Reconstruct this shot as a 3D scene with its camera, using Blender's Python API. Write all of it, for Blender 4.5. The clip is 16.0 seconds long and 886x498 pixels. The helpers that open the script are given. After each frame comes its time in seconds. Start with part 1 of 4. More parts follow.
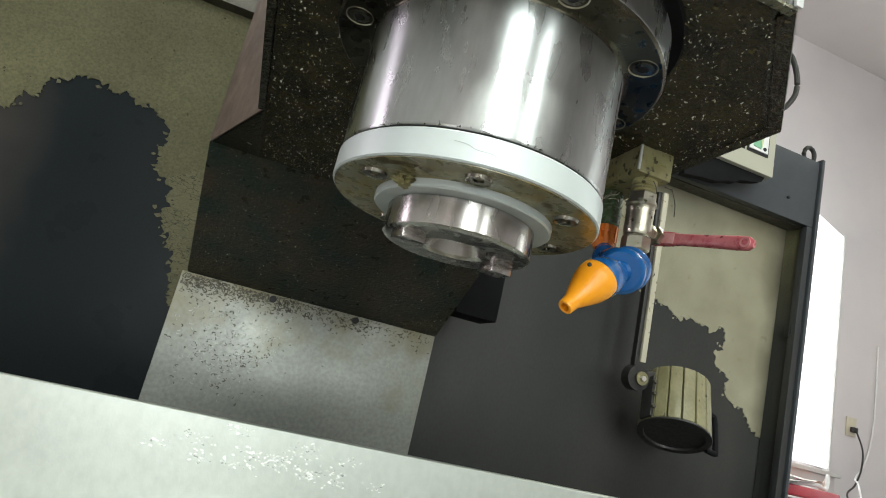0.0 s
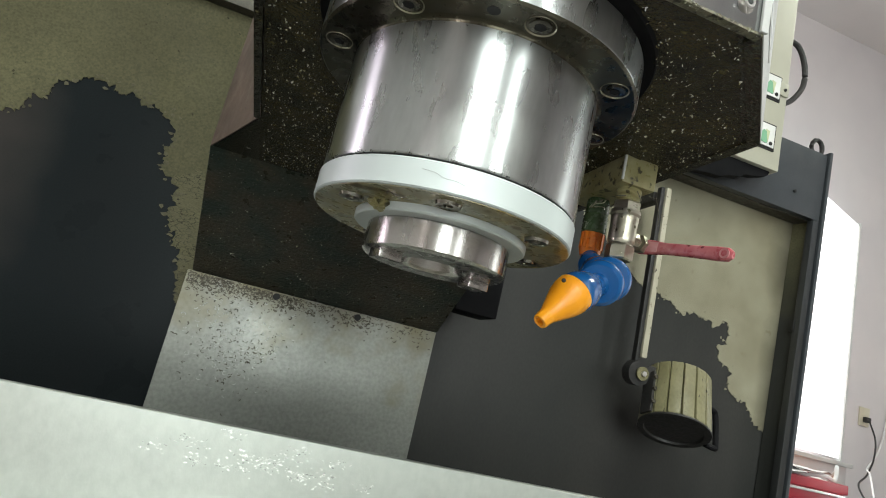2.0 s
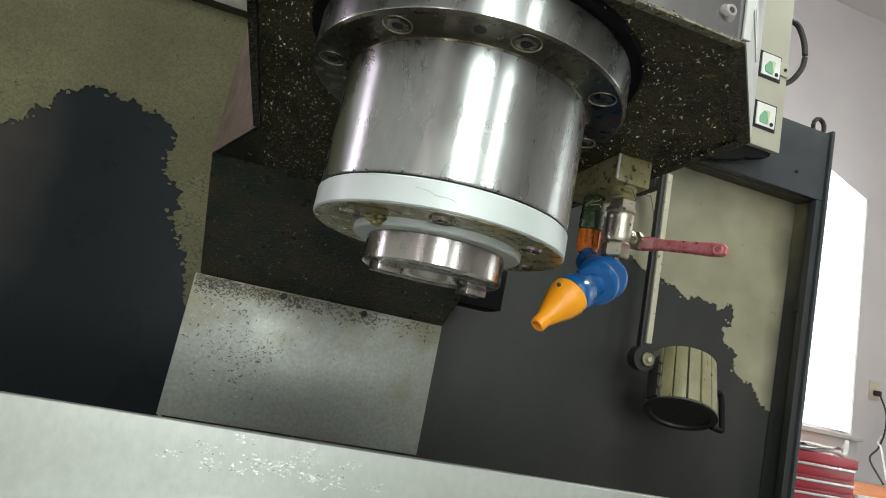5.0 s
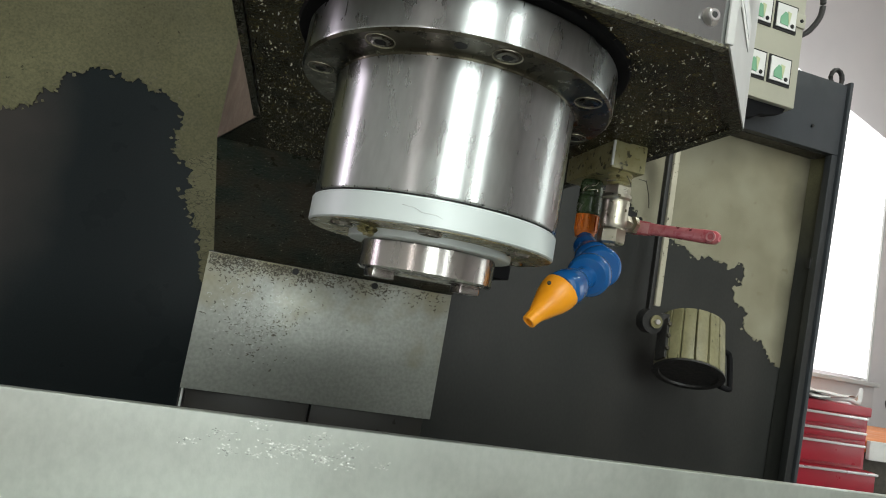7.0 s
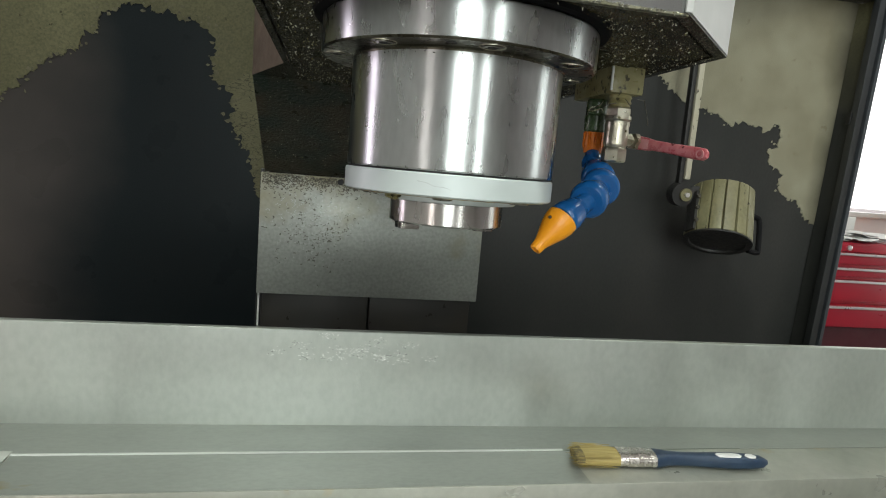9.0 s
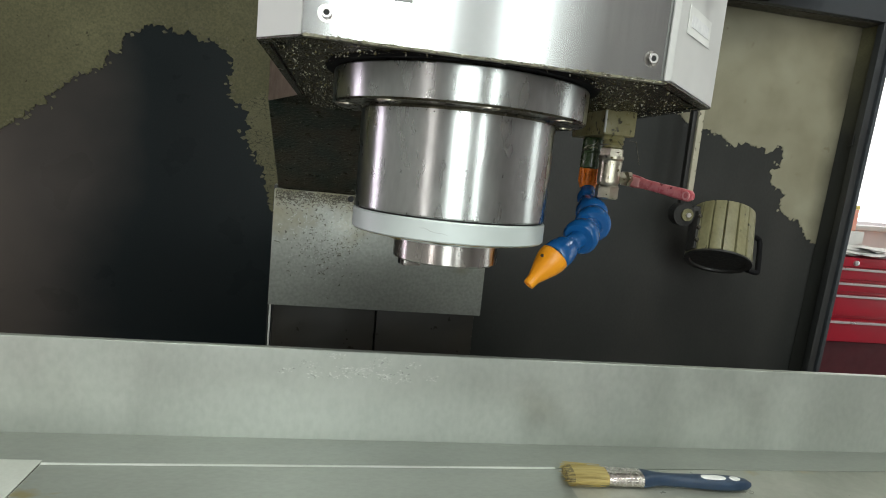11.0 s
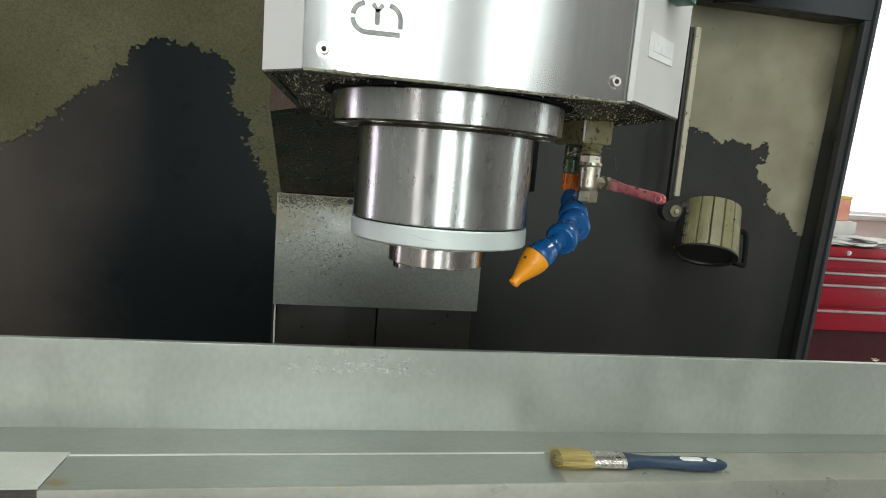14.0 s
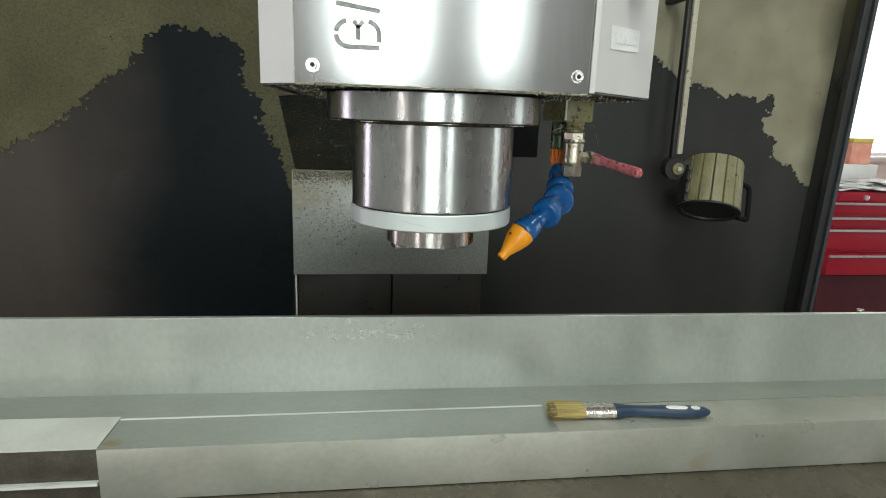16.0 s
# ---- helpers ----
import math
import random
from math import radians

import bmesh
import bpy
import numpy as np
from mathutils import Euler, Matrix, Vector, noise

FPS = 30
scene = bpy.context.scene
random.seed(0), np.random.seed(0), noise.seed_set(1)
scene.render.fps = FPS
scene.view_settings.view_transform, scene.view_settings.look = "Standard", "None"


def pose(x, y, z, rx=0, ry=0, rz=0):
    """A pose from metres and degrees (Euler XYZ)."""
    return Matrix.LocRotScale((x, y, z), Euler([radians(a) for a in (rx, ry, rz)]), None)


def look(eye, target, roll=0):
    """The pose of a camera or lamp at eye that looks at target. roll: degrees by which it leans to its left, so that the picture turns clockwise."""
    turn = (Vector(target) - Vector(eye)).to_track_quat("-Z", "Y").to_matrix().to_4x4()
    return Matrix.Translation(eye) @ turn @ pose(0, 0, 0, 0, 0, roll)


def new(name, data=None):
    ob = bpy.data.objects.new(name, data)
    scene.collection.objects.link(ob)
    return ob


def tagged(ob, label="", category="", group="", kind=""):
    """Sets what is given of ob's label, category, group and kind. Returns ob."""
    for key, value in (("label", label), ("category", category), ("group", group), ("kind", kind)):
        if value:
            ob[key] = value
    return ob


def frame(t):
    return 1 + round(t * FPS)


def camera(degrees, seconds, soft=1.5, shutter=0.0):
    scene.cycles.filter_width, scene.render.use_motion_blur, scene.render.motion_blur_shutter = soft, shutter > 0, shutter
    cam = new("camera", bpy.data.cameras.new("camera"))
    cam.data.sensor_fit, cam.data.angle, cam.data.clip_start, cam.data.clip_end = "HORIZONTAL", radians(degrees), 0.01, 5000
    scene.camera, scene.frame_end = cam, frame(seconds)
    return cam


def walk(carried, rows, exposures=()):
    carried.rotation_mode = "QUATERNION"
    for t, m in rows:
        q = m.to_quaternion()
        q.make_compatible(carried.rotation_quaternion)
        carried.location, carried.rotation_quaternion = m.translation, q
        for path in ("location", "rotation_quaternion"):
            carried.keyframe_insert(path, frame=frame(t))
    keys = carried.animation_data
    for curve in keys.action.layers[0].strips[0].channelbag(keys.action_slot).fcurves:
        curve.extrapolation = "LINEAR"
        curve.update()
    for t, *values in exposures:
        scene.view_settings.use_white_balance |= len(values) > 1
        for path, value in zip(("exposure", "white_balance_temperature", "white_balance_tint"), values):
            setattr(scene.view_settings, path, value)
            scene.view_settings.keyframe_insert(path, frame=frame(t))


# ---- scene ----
cam = camera(73.7, 16.0, soft=1.0)
PATH = [
    (0, (-0.111, -0.226, 1.166), (0.435, 1.642, 1.628), 13.3),
    (0.5, (-0.105, -0.243, 1.181), (0.431, 1.631, 1.629), 14.0),
    (1, (-0.099, -0.242, 1.183), (0.436, 1.634, 1.623), 14.2),
    (1.5, (-0.101, -0.247, 1.182), (0.427, 1.635, 1.608), 13.8),
    (2, (-0.098, -0.249, 1.188), (0.419, 1.639, 1.598), 13.4),
    (2.5, (-0.102, -0.253, 1.193), (0.41, 1.639, 1.589), 13.0),
    (3, (-0.098, -0.252, 1.194), (0.427, 1.639, 1.579), 12.5),
    (3.5, (-0.1, -0.252, 1.195), (0.434, 1.636, 1.581), 12.2),
    (4, (-0.099, -0.254, 1.197), (0.429, 1.637, 1.581), 12.1),
    (6.5, (-0.1, -0.278, 1.225), (0.382, 1.645, 1.494), 10.7),
    (7, (-0.094, -0.285, 1.239), (0.396, 1.644, 1.433), 10.1),
    (7.5, (-0.088, -0.315, 1.26), (0.403, 1.623, 1.26), 8.9),
    (8, (-0.087, -0.339, 1.286), (0.367, 1.6, 1.1), 7.2),
    (8.5, (-0.097, -0.36, 1.29), (0.313, 1.581, 1.031), 5.8),
    (9, (-0.099, -0.374, 1.306), (0.29, 1.569, 1.032), 4.9),
    (9.2, (-0.098, -0.379, 1.302), (0.284, 1.567, 1.039), 5.3),
    (11.3, (-0.099, -0.419, 1.351), (0.254, 1.53, 1.078), 5.7),
    (11.5, (-0.102, -0.426, 1.355), (0.261, 1.523, 1.09), 5.4),
    (12, (-0.101, -0.441, 1.361), (0.262, 1.507, 1.091), 5.3),
    (12.5, (-0.1, -0.45, 1.364), (0.264, 1.497, 1.089), 5.0),
    (13, (-0.097, -0.455, 1.362), (0.265, 1.492, 1.086), 4.8),
    (13.5, (-0.098, -0.459, 1.359), (0.256, 1.489, 1.078), 4.8),
    (14, (-0.098, -0.462, 1.36), (0.251, 1.486, 1.071), 4.7),
    (14.5, (-0.095, -0.466, 1.365), (0.265, 1.471, 1.02), 3.9),
    (15, (-0.094, -0.498, 1.396), (0.253, 1.424, 0.963), 2.9),
    (15.5, (-0.077, -0.506, 1.37), (0.235, 1.42, 0.929), 2.7),
    (16, (-0.075, -0.525, 1.398), (0.198, 1.407, 0.958), 2.0),
]
walk(cam, [(t, look(eye, target, roll)) for t, eye, target, roll in PATH], [(0.0, 0.5), (4.0, 0.34), (7.0, 0.14), (8.0, 0.02), (16.0, 0.0)])

# ---- world and large lights ----
world = bpy.data.worlds.new("world")
scene.world = world
world.use_nodes = True
wn = world.node_tree.nodes
sky = wn.new("ShaderNodeTexSky")
sky.sky_type, sky.sun_disc = "NISHITA", False
sky.sun_elevation, sky.sun_rotation = radians(40), radians(60)
world.node_tree.links.new(sky.outputs[0], wn["Background"].inputs[0])
wn["Background"].inputs[1].default_value = 0.1


def area_lamp(name, eye, target, w, h, watts, colour):
    data = bpy.data.lights.new(name, "AREA")
    data.shape, data.size, data.size_y = "RECTANGLE", w, h
    data.energy, data.color = watts, colour
    ob = new(name, data)
    ob.matrix_world = look(eye, target)
    return ob


# The last entry hangs lower, unseen, added to brighten the middle of the angle.
TUBES = ((-0.9, -1.4, 4.7, 17), (1.6, -1.6, 4.7, 17), (3.1, 0.9, 4.7, 26), (0.0, -0.75, 3.1, 19))
DAY, TUBE = (0.93, 1.0, 0.97), (0.93, 1.0, 0.9)
area_lamp("door_light", (-0.42, -3.98, 2.6), (-0.42, 0, 2.6), 1.15, 3.8, 96, DAY)
area_lamp("window_light_front", (1.3, -3.98, 2.6), (1.3, 0, 2.6), 0.4, 3.8, 32, DAY)
area_lamp("window_light_left", (-3.55, 1.5, 1.8), (0, 1.2, 1.8), 0.8, 2.6, 26, (1.0, 0.86, 1.0))
# Unseen low lamp, added so its reflection lightens the left sheet.
area_lamp("low_fill_light", (-3.2, -3.95, 0.75), (0, 0.5, 1.0), 0.75, 1.4, 22, (1.0, 0.93, 0.9))
area_lamp("window_light_right", (5.05, 0.4, 1.8), (0, 0.4, 1.6), 1.0, 2.4, 15, DAY)
for tx, ty, tz, tw in TUBES:
    area_lamp("tube_light", (tx, ty, tz - 0.3), (tx, ty, 0), 1.2, 0.16, tw, TUBE)
scene.view_settings.exposure = 0.0

# ---- materials ----


def mat(name, colour, rough=0.5, metal=0.0, second=None, scale=8.0, blend=0.5, grain=0.0, grain_scale=300.0,
        bump=0.0, rough_var=0.1, stretch=(1, 1, 1), spots=None, spot_scale=40.0, spot_level=0.62, coat=0.0, by_object=0.0, cracks=0.0, spec=0.5, along_x=None, turned=0.0):
    m = bpy.data.materials.new(name)
    m.use_nodes = True
    nt = m.node_tree
    n, k = nt.nodes, nt.links
    b = n["Principled BSDF"]
    b.inputs["Metallic"].default_value = metal
    b.inputs["Specular IOR Level"].default_value = spec
    b.inputs["Coat Weight"].default_value = coat
    b.inputs["Coat Roughness"].default_value = 0.15
    if turned:
        tg = nt.nodes.new("ShaderNodeTangent")
        tg.direction_type, tg.axis = "RADIAL", "Z"
        nt.links.new(tg.outputs[0], b.inputs["Tangent"])
        b.inputs["Anisotropic"].default_value, b.inputs["Anisotropic Rotation"].default_value = turned, 0.25
    co = n.new("ShaderNodeTexCoord")
    mp = n.new("ShaderNodeMapping")
    mp.inputs["Scale"].default_value = stretch
    k.new(co.outputs["Object"], mp.inputs["Vector"])

    def noise_tex(sc, detail=5.0):
        t = n.new("ShaderNodeTexNoise")
        t.inputs["Scale"].default_value, t.inputs["Detail"].default_value = sc, detail
        k.new(mp.outputs[0], t.inputs["Vector"])
        return t

    def mix(f, a, c):
        x = n.new("ShaderNodeMix")
        x.data_type = "RGBA"
        if isinstance(f, float):
            x.inputs[0].default_value = f
        else:
            k.new(f, x.inputs[0])
        for s, v in ((6, a), (7, c)):
            if isinstance(v, tuple):
                x.inputs[s].default_value = (*v, 1)
            else:
                k.new(v, x.inputs[s])
        return x.outputs[2]

    def ramp(f, lo, hi, top=1.0):
        r = n.new("ShaderNodeMapRange")
        r.inputs[1].default_value, r.inputs[2].default_value = lo, hi
        r.inputs[4].default_value = top
        k.new(f, r.inputs[0])
        return r.outputs[0]

    big = noise_tex(scale)
    second = second or tuple(c * 0.75 for c in colour)
    col = mix(ramp(big.outputs[0], 0.5 - blend * 0.4, 0.5 + blend * 0.4), colour, second)
    fine = noise_tex(grain_scale, 3.0)
    if grain:
        col = mix(ramp(fine.outputs[0], 0.35, 0.7, grain), col, tuple(c * 0.35 for c in colour))
    if spots:
        sp = noise_tex(spot_scale, 6.0)
        col = mix(ramp(sp.outputs[0], spot_level, spot_level + 0.06), col, spots)
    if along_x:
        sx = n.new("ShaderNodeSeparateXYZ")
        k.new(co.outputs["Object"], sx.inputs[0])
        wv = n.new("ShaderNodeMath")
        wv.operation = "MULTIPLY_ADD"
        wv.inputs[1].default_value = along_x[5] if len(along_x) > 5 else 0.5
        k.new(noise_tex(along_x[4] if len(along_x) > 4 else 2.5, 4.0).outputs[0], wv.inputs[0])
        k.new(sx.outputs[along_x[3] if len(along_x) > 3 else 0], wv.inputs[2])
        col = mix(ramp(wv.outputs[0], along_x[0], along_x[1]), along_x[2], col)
    if cracks:
        vo = n.new("ShaderNodeTexVoronoi")
        vo.feature = "DISTANCE_TO_EDGE"
        vo.inputs["Scale"].default_value = cracks
        wob = n.new("ShaderNodeVectorMath")
        wob.operation = "ADD"
        w2 = n.new("ShaderNodeVectorMath")
        w2.operation = "SCALE"
        w2.inputs["Scale"].default_value = 0.02
        k.new(noise_tex(70, 3.0).outputs["Color"], w2.inputs[0])
        k.new(mp.outputs[0], wob.inputs[0])
        k.new(w2.outputs[0], wob.inputs[1])
        k.new(wob.outputs[0], vo.inputs["Vector"])
        mask = n.new("ShaderNodeMath")
        mask.operation = "MULTIPLY"
        k.new(ramp(vo.outputs["Distance"], 0.05, 0.02), mask.inputs[0])
        k.new(ramp(noise_tex(14, 4.0).outputs[0], 0.4, 0.5), mask.inputs[1])
        col = mix(mask.outputs[0], col, tuple(c * 0.3 for c in colour))
    if by_object:
        oi = n.new("ShaderNodeObjectInfo")
        col = mix(ramp(oi.outputs["Random"], 0.0, 1.0, by_object), col, second)
    k.new(col, b.inputs["Base Color"])
    r = n.new("ShaderNodeMapRange")
    r.inputs[1].default_value, r.inputs[2].default_value = 0.3, 0.7
    r.inputs[3].default_value, r.inputs[4].default_value = max(rough - rough_var, 0.02), rough + rough_var
    k.new(noise_tex(scale * 3).outputs[0], r.inputs[0])
    k.new(r.outputs[0], b.inputs["Roughness"])
    if bump:
        bp = n.new("ShaderNodeBump")
        bp.inputs["Strength"].default_value, bp.inputs["Distance"].default_value = bump, 0.002
        k.new(fine.outputs[0], bp.inputs["Height"])
        k.new(bp.outputs[0], b.inputs["Normal"])
    return m


def glow(name, colour, strength):
    m = bpy.data.materials.new(name)
    m.use_nodes = True
    b = m.node_tree.nodes["Principled BSDF"]
    b.inputs["Base Color"].default_value = (*colour, 1)
    b.inputs["Emission Color"].default_value = (*colour, 1)
    b.inputs["Emission Strength"].default_value = strength
    return m


M_PLASTER = mat("plaster", (0.62, 0.58, 0.58), 0.8, second=(0.55, 0.52, 0.53), scale=1.5, bump=0.15, grain_scale=90)
M_CEIL = mat("ceiling_paint", (0.66, 0.64, 0.62), 0.85, scale=1.2, second=(0.6, 0.58, 0.57))
M_FLOOR = mat("concrete", (0.22, 0.21, 0.2), 0.6, scale=2.0, grain=0.3, bump=0.3)
M_DARK = mat("oiled_dark_sheet", (0.02, 0.0225, 0.0215), 0.4, spec=0.3, second=(0.045, 0.044, 0.041), scale=3.6, blend=0.55, rough_var=0.06, grain=0.18, grain_scale=200, stretch=(1, 1, 0.5), bump=0.05,
             spots=(0.09, 0.09, 0.085), spot_scale=210, spot_level=0.8)
# The browning leftwards is a low reflection put into the colour.
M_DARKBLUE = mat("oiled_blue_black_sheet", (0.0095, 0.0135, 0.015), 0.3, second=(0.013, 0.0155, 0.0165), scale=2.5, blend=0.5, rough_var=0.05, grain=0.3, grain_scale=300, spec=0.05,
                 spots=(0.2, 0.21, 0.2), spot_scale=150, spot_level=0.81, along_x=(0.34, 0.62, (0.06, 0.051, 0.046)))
M_CREAM = mat("stained_cream_paint", (0.12, 0.115, 0.062), 0.6, spec=0.12, second=(0.07, 0.066, 0.036), scale=6, blend=0.7, grain=0.55, grain_scale=230, bump=0.35,
              spots=(0.024, 0.021, 0.012), spot_scale=95, spot_level=0.685)
M_CRACKED = mat("cracked_cream_paint", (0.13, 0.124, 0.068), 0.58, spec=0.15, second=(0.085, 0.08, 0.044), scale=18, blend=0.8, grain=0.45, grain_scale=260, bump=0.3,
                spots=(0.03, 0.027, 0.015), spot_scale=140, spot_level=0.62, stretch=(0.8, 1, 1.7), cracks=75)
M_CREAM_EDGE = mat("flaked_cream_paint", (0.13, 0.122, 0.068), 0.6, spec=0.3, second=(0.05, 0.044, 0.024), scale=70, grain=0.5, bump=0.5)
# Cream that turns darker along the right edge.
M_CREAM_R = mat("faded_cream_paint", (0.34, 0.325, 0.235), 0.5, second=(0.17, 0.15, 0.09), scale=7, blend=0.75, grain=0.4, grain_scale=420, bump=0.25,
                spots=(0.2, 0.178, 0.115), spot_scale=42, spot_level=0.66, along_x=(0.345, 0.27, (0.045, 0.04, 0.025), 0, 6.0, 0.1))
# Olive cream, darker towards the bottom.
M_JAMB = mat("dark_cream_jamb", (0.125, 0.12, 0.064), 0.45, spec=0.3, second=(0.07, 0.062, 0.034), scale=14, blend=0.8, grain=0.5, grain_scale=260, bump=0.3,
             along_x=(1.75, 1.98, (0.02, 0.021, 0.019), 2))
M_STEEL = mat("polished_steel", (0.55, 0.575, 0.57), 0.29, 1.0, second=(0.45, 0.47, 0.465), scale=30, blend=0.7, rough_var=0.045, stretch=(1, 1, 0.3), grain=0.12, grain_scale=240,
              spots=(0.25, 0.24, 0.2), spot_scale=160, spot_level=0.77, turned=0.85)
M_NOSE = mat("ground_steel", (0.52, 0.5, 0.48), 0.26, 1.0, second=(0.42, 0.4, 0.38), scale=30, rough_var=0.05, stretch=(1, 1, 0.3), turned=0.7)
M_FLANGE = mat("oily_flange_steel", (0.15, 0.145, 0.12), 0.3, 1.0, second=(0.1, 0.088, 0.058), scale=40, blend=0.6, rough_var=0.08, spots=(0.07, 0.058, 0.026), spot_scale=85, spot_level=0.68, turned=0.9)
M_RING = mat("light_grey_ring", (0.55, 0.6, 0.6), 0.42, 0.15, second=(0.48, 0.53, 0.52), scale=12, spots=(0.3, 0.28, 0.2), spot_scale=45, spot_level=0.74)
M_RINGUNDER = mat("oiled_grey_ring", (0.27, 0.275, 0.21), 0.3, 0.25, second=(0.24, 0.19, 0.05), scale=40, blend=0.4, spots=(0.08, 0.058, 0.015), spot_scale=60, spot_level=0.58)
M_BOLT = mat("dark_steel_bolt", (0.28, 0.27, 0.24), 0.3, 1.0, second=(0.12, 0.11, 0.08), scale=60)
M_BLACK = mat("black_recess", (0.006, 0.006, 0.006), 0.6)
M_OIL = mat("oily_black_casting", (0.011, 0.011, 0.008), 0.16, second=(0.05, 0.041, 0.018), scale=24, blend=0.6, grain=0.5, grain_scale=200, bump=1.0, rough_var=0.12, spec=0.7,
            spots=(0.13, 0.115, 0.05), spot_scale=150, spot_level=0.66)
M_SLOPE = mat("grimy_green_black_cover", (0.032, 0.049, 0.04), 0.34, second=(0.082, 0.066, 0.045), scale=17, blend=0.3, grain=0.5, grain_scale=200, bump=1.0,
              spots=(0.2, 0.2, 0.155), spot_scale=190, spot_level=0.68)
M_PINK = mat("stained_pink_primer", (0.15, 0.105, 0.08), 0.55, second=(0.085, 0.06, 0.045), scale=14, grain=0.4, bump=0.2, spots=(0.03, 0.024, 0.016), spot_scale=50, spot_level=0.66)
def chip_material():
    """Slivers that differ in colour from one to the next."""
    m = mat("metal_chips", (0.7, 0.66, 0.5), 0.22, 0.35)
    nt = m.node_tree
    geo, ramp = nt.nodes.new("ShaderNodeNewGeometry"), nt.nodes.new("ShaderNodeValToRGB")
    ramp.color_ramp.elements[0].color = (0.06, 0.05, 0.02, 1)
    # The near-white end puts the glint of wet slivers into the colour.
    ramp.color_ramp.elements[1].color = (0.92, 0.92, 0.86, 1)
    for at, col in ((0.3, (0.3, 0.27, 0.12, 1)), (0.6, (0.7, 0.7, 0.55, 1))):
        ramp.color_ramp.elements.new(at).color = col
    nt.links.new(geo.outputs["Random Per Island"], ramp.inputs[0])
    nt.links.new(ramp.outputs[0], nt.nodes["Principled BSDF"].inputs["Base Color"])
    return m


M_CHIP = chip_material()
M_BRUSHED = mat("brushed_stainless", (0.6, 0.62, 0.62), 0.19, 1.0, second=(0.55, 0.57, 0.57), scale=10, rough_var=0.03, stretch=(1, 1, 0.05), grain=0.1, grain_scale=300)
M_WHITE = mat("white_cover_paint", (0.55, 0.55, 0.54), 0.4, second=(0.49, 0.49, 0.48), scale=7, spots=(0.3, 0.28, 0.22), spot_scale=50, spot_level=0.78)
M_GREYINK = mat("grey_ink", (0.13, 0.14, 0.13), 0.5, second=(0.3, 0.31, 0.3), scale=160, blend=0.4)
M_FADED = mat("faded_print", (0.6, 0.6, 0.62), 0.7, second=(0.72, 0.72, 0.72), scale=200)
M_PAPER = mat("paper", (0.78, 0.78, 0.76), 0.7)
M_PLATE = mat("oil_spotted_steel_plate", (0.365, 0.38, 0.35), 0.36, 0.3, second=(0.28, 0.295, 0.265), scale=9, blend=0.9, grain=0.35, grain_scale=150, rough_var=0.07, bump=0.14, along_x=(1.545, 1.42, (0.215, 0.198, 0.12), 2, 9.0))
M_SQUIGGLE = mat("dried_oil_mark", (0.03, 0.026, 0.014), 0.4, second=(0.09, 0.08, 0.05), scale=120)
M_WET = mat("wet_oily_crust", (0.016, 0.0145, 0.009), 0.17, second=(0.068, 0.054, 0.021), scale=20, blend=0.6, spec=0.5, rough_var=0.08, grain=0.3, grain_scale=420, bump=1.0,
            spots=(0.1, 0.088, 0.034), spot_scale=95, spot_level=0.64)
# The pale base carries part of the oil film's glint.
M_BEAD = mat("oil_bead", (0.42, 0.44, 0.41), 0.34, 0.3, second=(0.34, 0.36, 0.33), scale=200, coat=1.0)
M_VOID = mat("black_rubber_and_gap_shade", (0.005, 0.005, 0.006), 0.8, spec=0.15)
M_PLATETOP = mat("stained_steel_strip", (0.26, 0.25, 0.18), 0.45, 0.1, second=(0.11, 0.1, 0.055), scale=120, blend=0.6, grain=0.6, grain_scale=330, bump=0.8, spots=(0.03, 0.026, 0.015), spot_scale=230, spot_level=0.54)
M_WAY = mat("dark_way_cover", (0.022, 0.021, 0.018), 0.35, second=(0.03, 0.026, 0.02), scale=9)
M_ALU = mat("dull_aluminium", (0.53, 0.56, 0.52), 0.38, 0.62, second=(0.4, 0.43, 0.39), scale=5.0, blend=0.8, grain=0.14, grain_scale=130, rough_var=0.09, bump=0.08, stretch=(1, 1, 0.7))
# Scuffed flecks; the glint of the dents is put into the paler colour.
M_SCUFF = mat("burnished_scuff", (0.72, 0.74, 0.7), 0.3, 0.6, second=(0.6, 0.62, 0.58), scale=60)
M_ALUTOP = mat("milled_aluminium", (0.37, 0.39, 0.355), 0.36, 0.55, second=(0.29, 0.31, 0.28), scale=7, blend=0.8, rough_var=0.08, stretch=(0.5, 1, 1), grain=0.12, grain_scale=260,
               spots=(0.3, 0.26, 0.14), spot_scale=16, spot_level=0.68)
M_ALUFRONT = mat("sawn_aluminium", (0.5, 0.5, 0.445), 0.38, 0.5, second=(0.32, 0.335, 0.285), scale=7, blend=0.6, rough_var=0.12, grain=0.15, grain_scale=120, spots=(0.38, 0.34, 0.24), spot_scale=14, spot_level=0.64)
M_BRIGHT = mat("bright_cut_edge", (0.7, 0.72, 0.69), 0.4, 0.15, second=(0.6, 0.62, 0.59), scale=20)
M_PALE = mat("pale_milled_top", (0.66, 0.68, 0.64), 0.42, 0.25, second=(0.55, 0.57, 0.52), scale=12, grain=0.1)
M_TABLE = mat("oily_cast_table", (0.13, 0.115, 0.085), 0.3, 0.3, second=(0.08, 0.07, 0.05), scale=10, grain=0.3, grain_scale=300, rough_var=0.1)
M_DARKSTEEL = mat("blackened_steel_and_recess", (0.05, 0.045, 0.035), 0.45, 0.3, second=(0.09, 0.08, 0.06), scale=40, grain=0.3, bump=0.3)
M_BLOCK = mat("yellowed_beige_block", (0.36, 0.34, 0.19), 0.35, second=(0.17, 0.145, 0.045), scale=60, blend=0.8, spots=(0.04, 0.035, 0.012), spot_scale=110, spot_level=0.58)
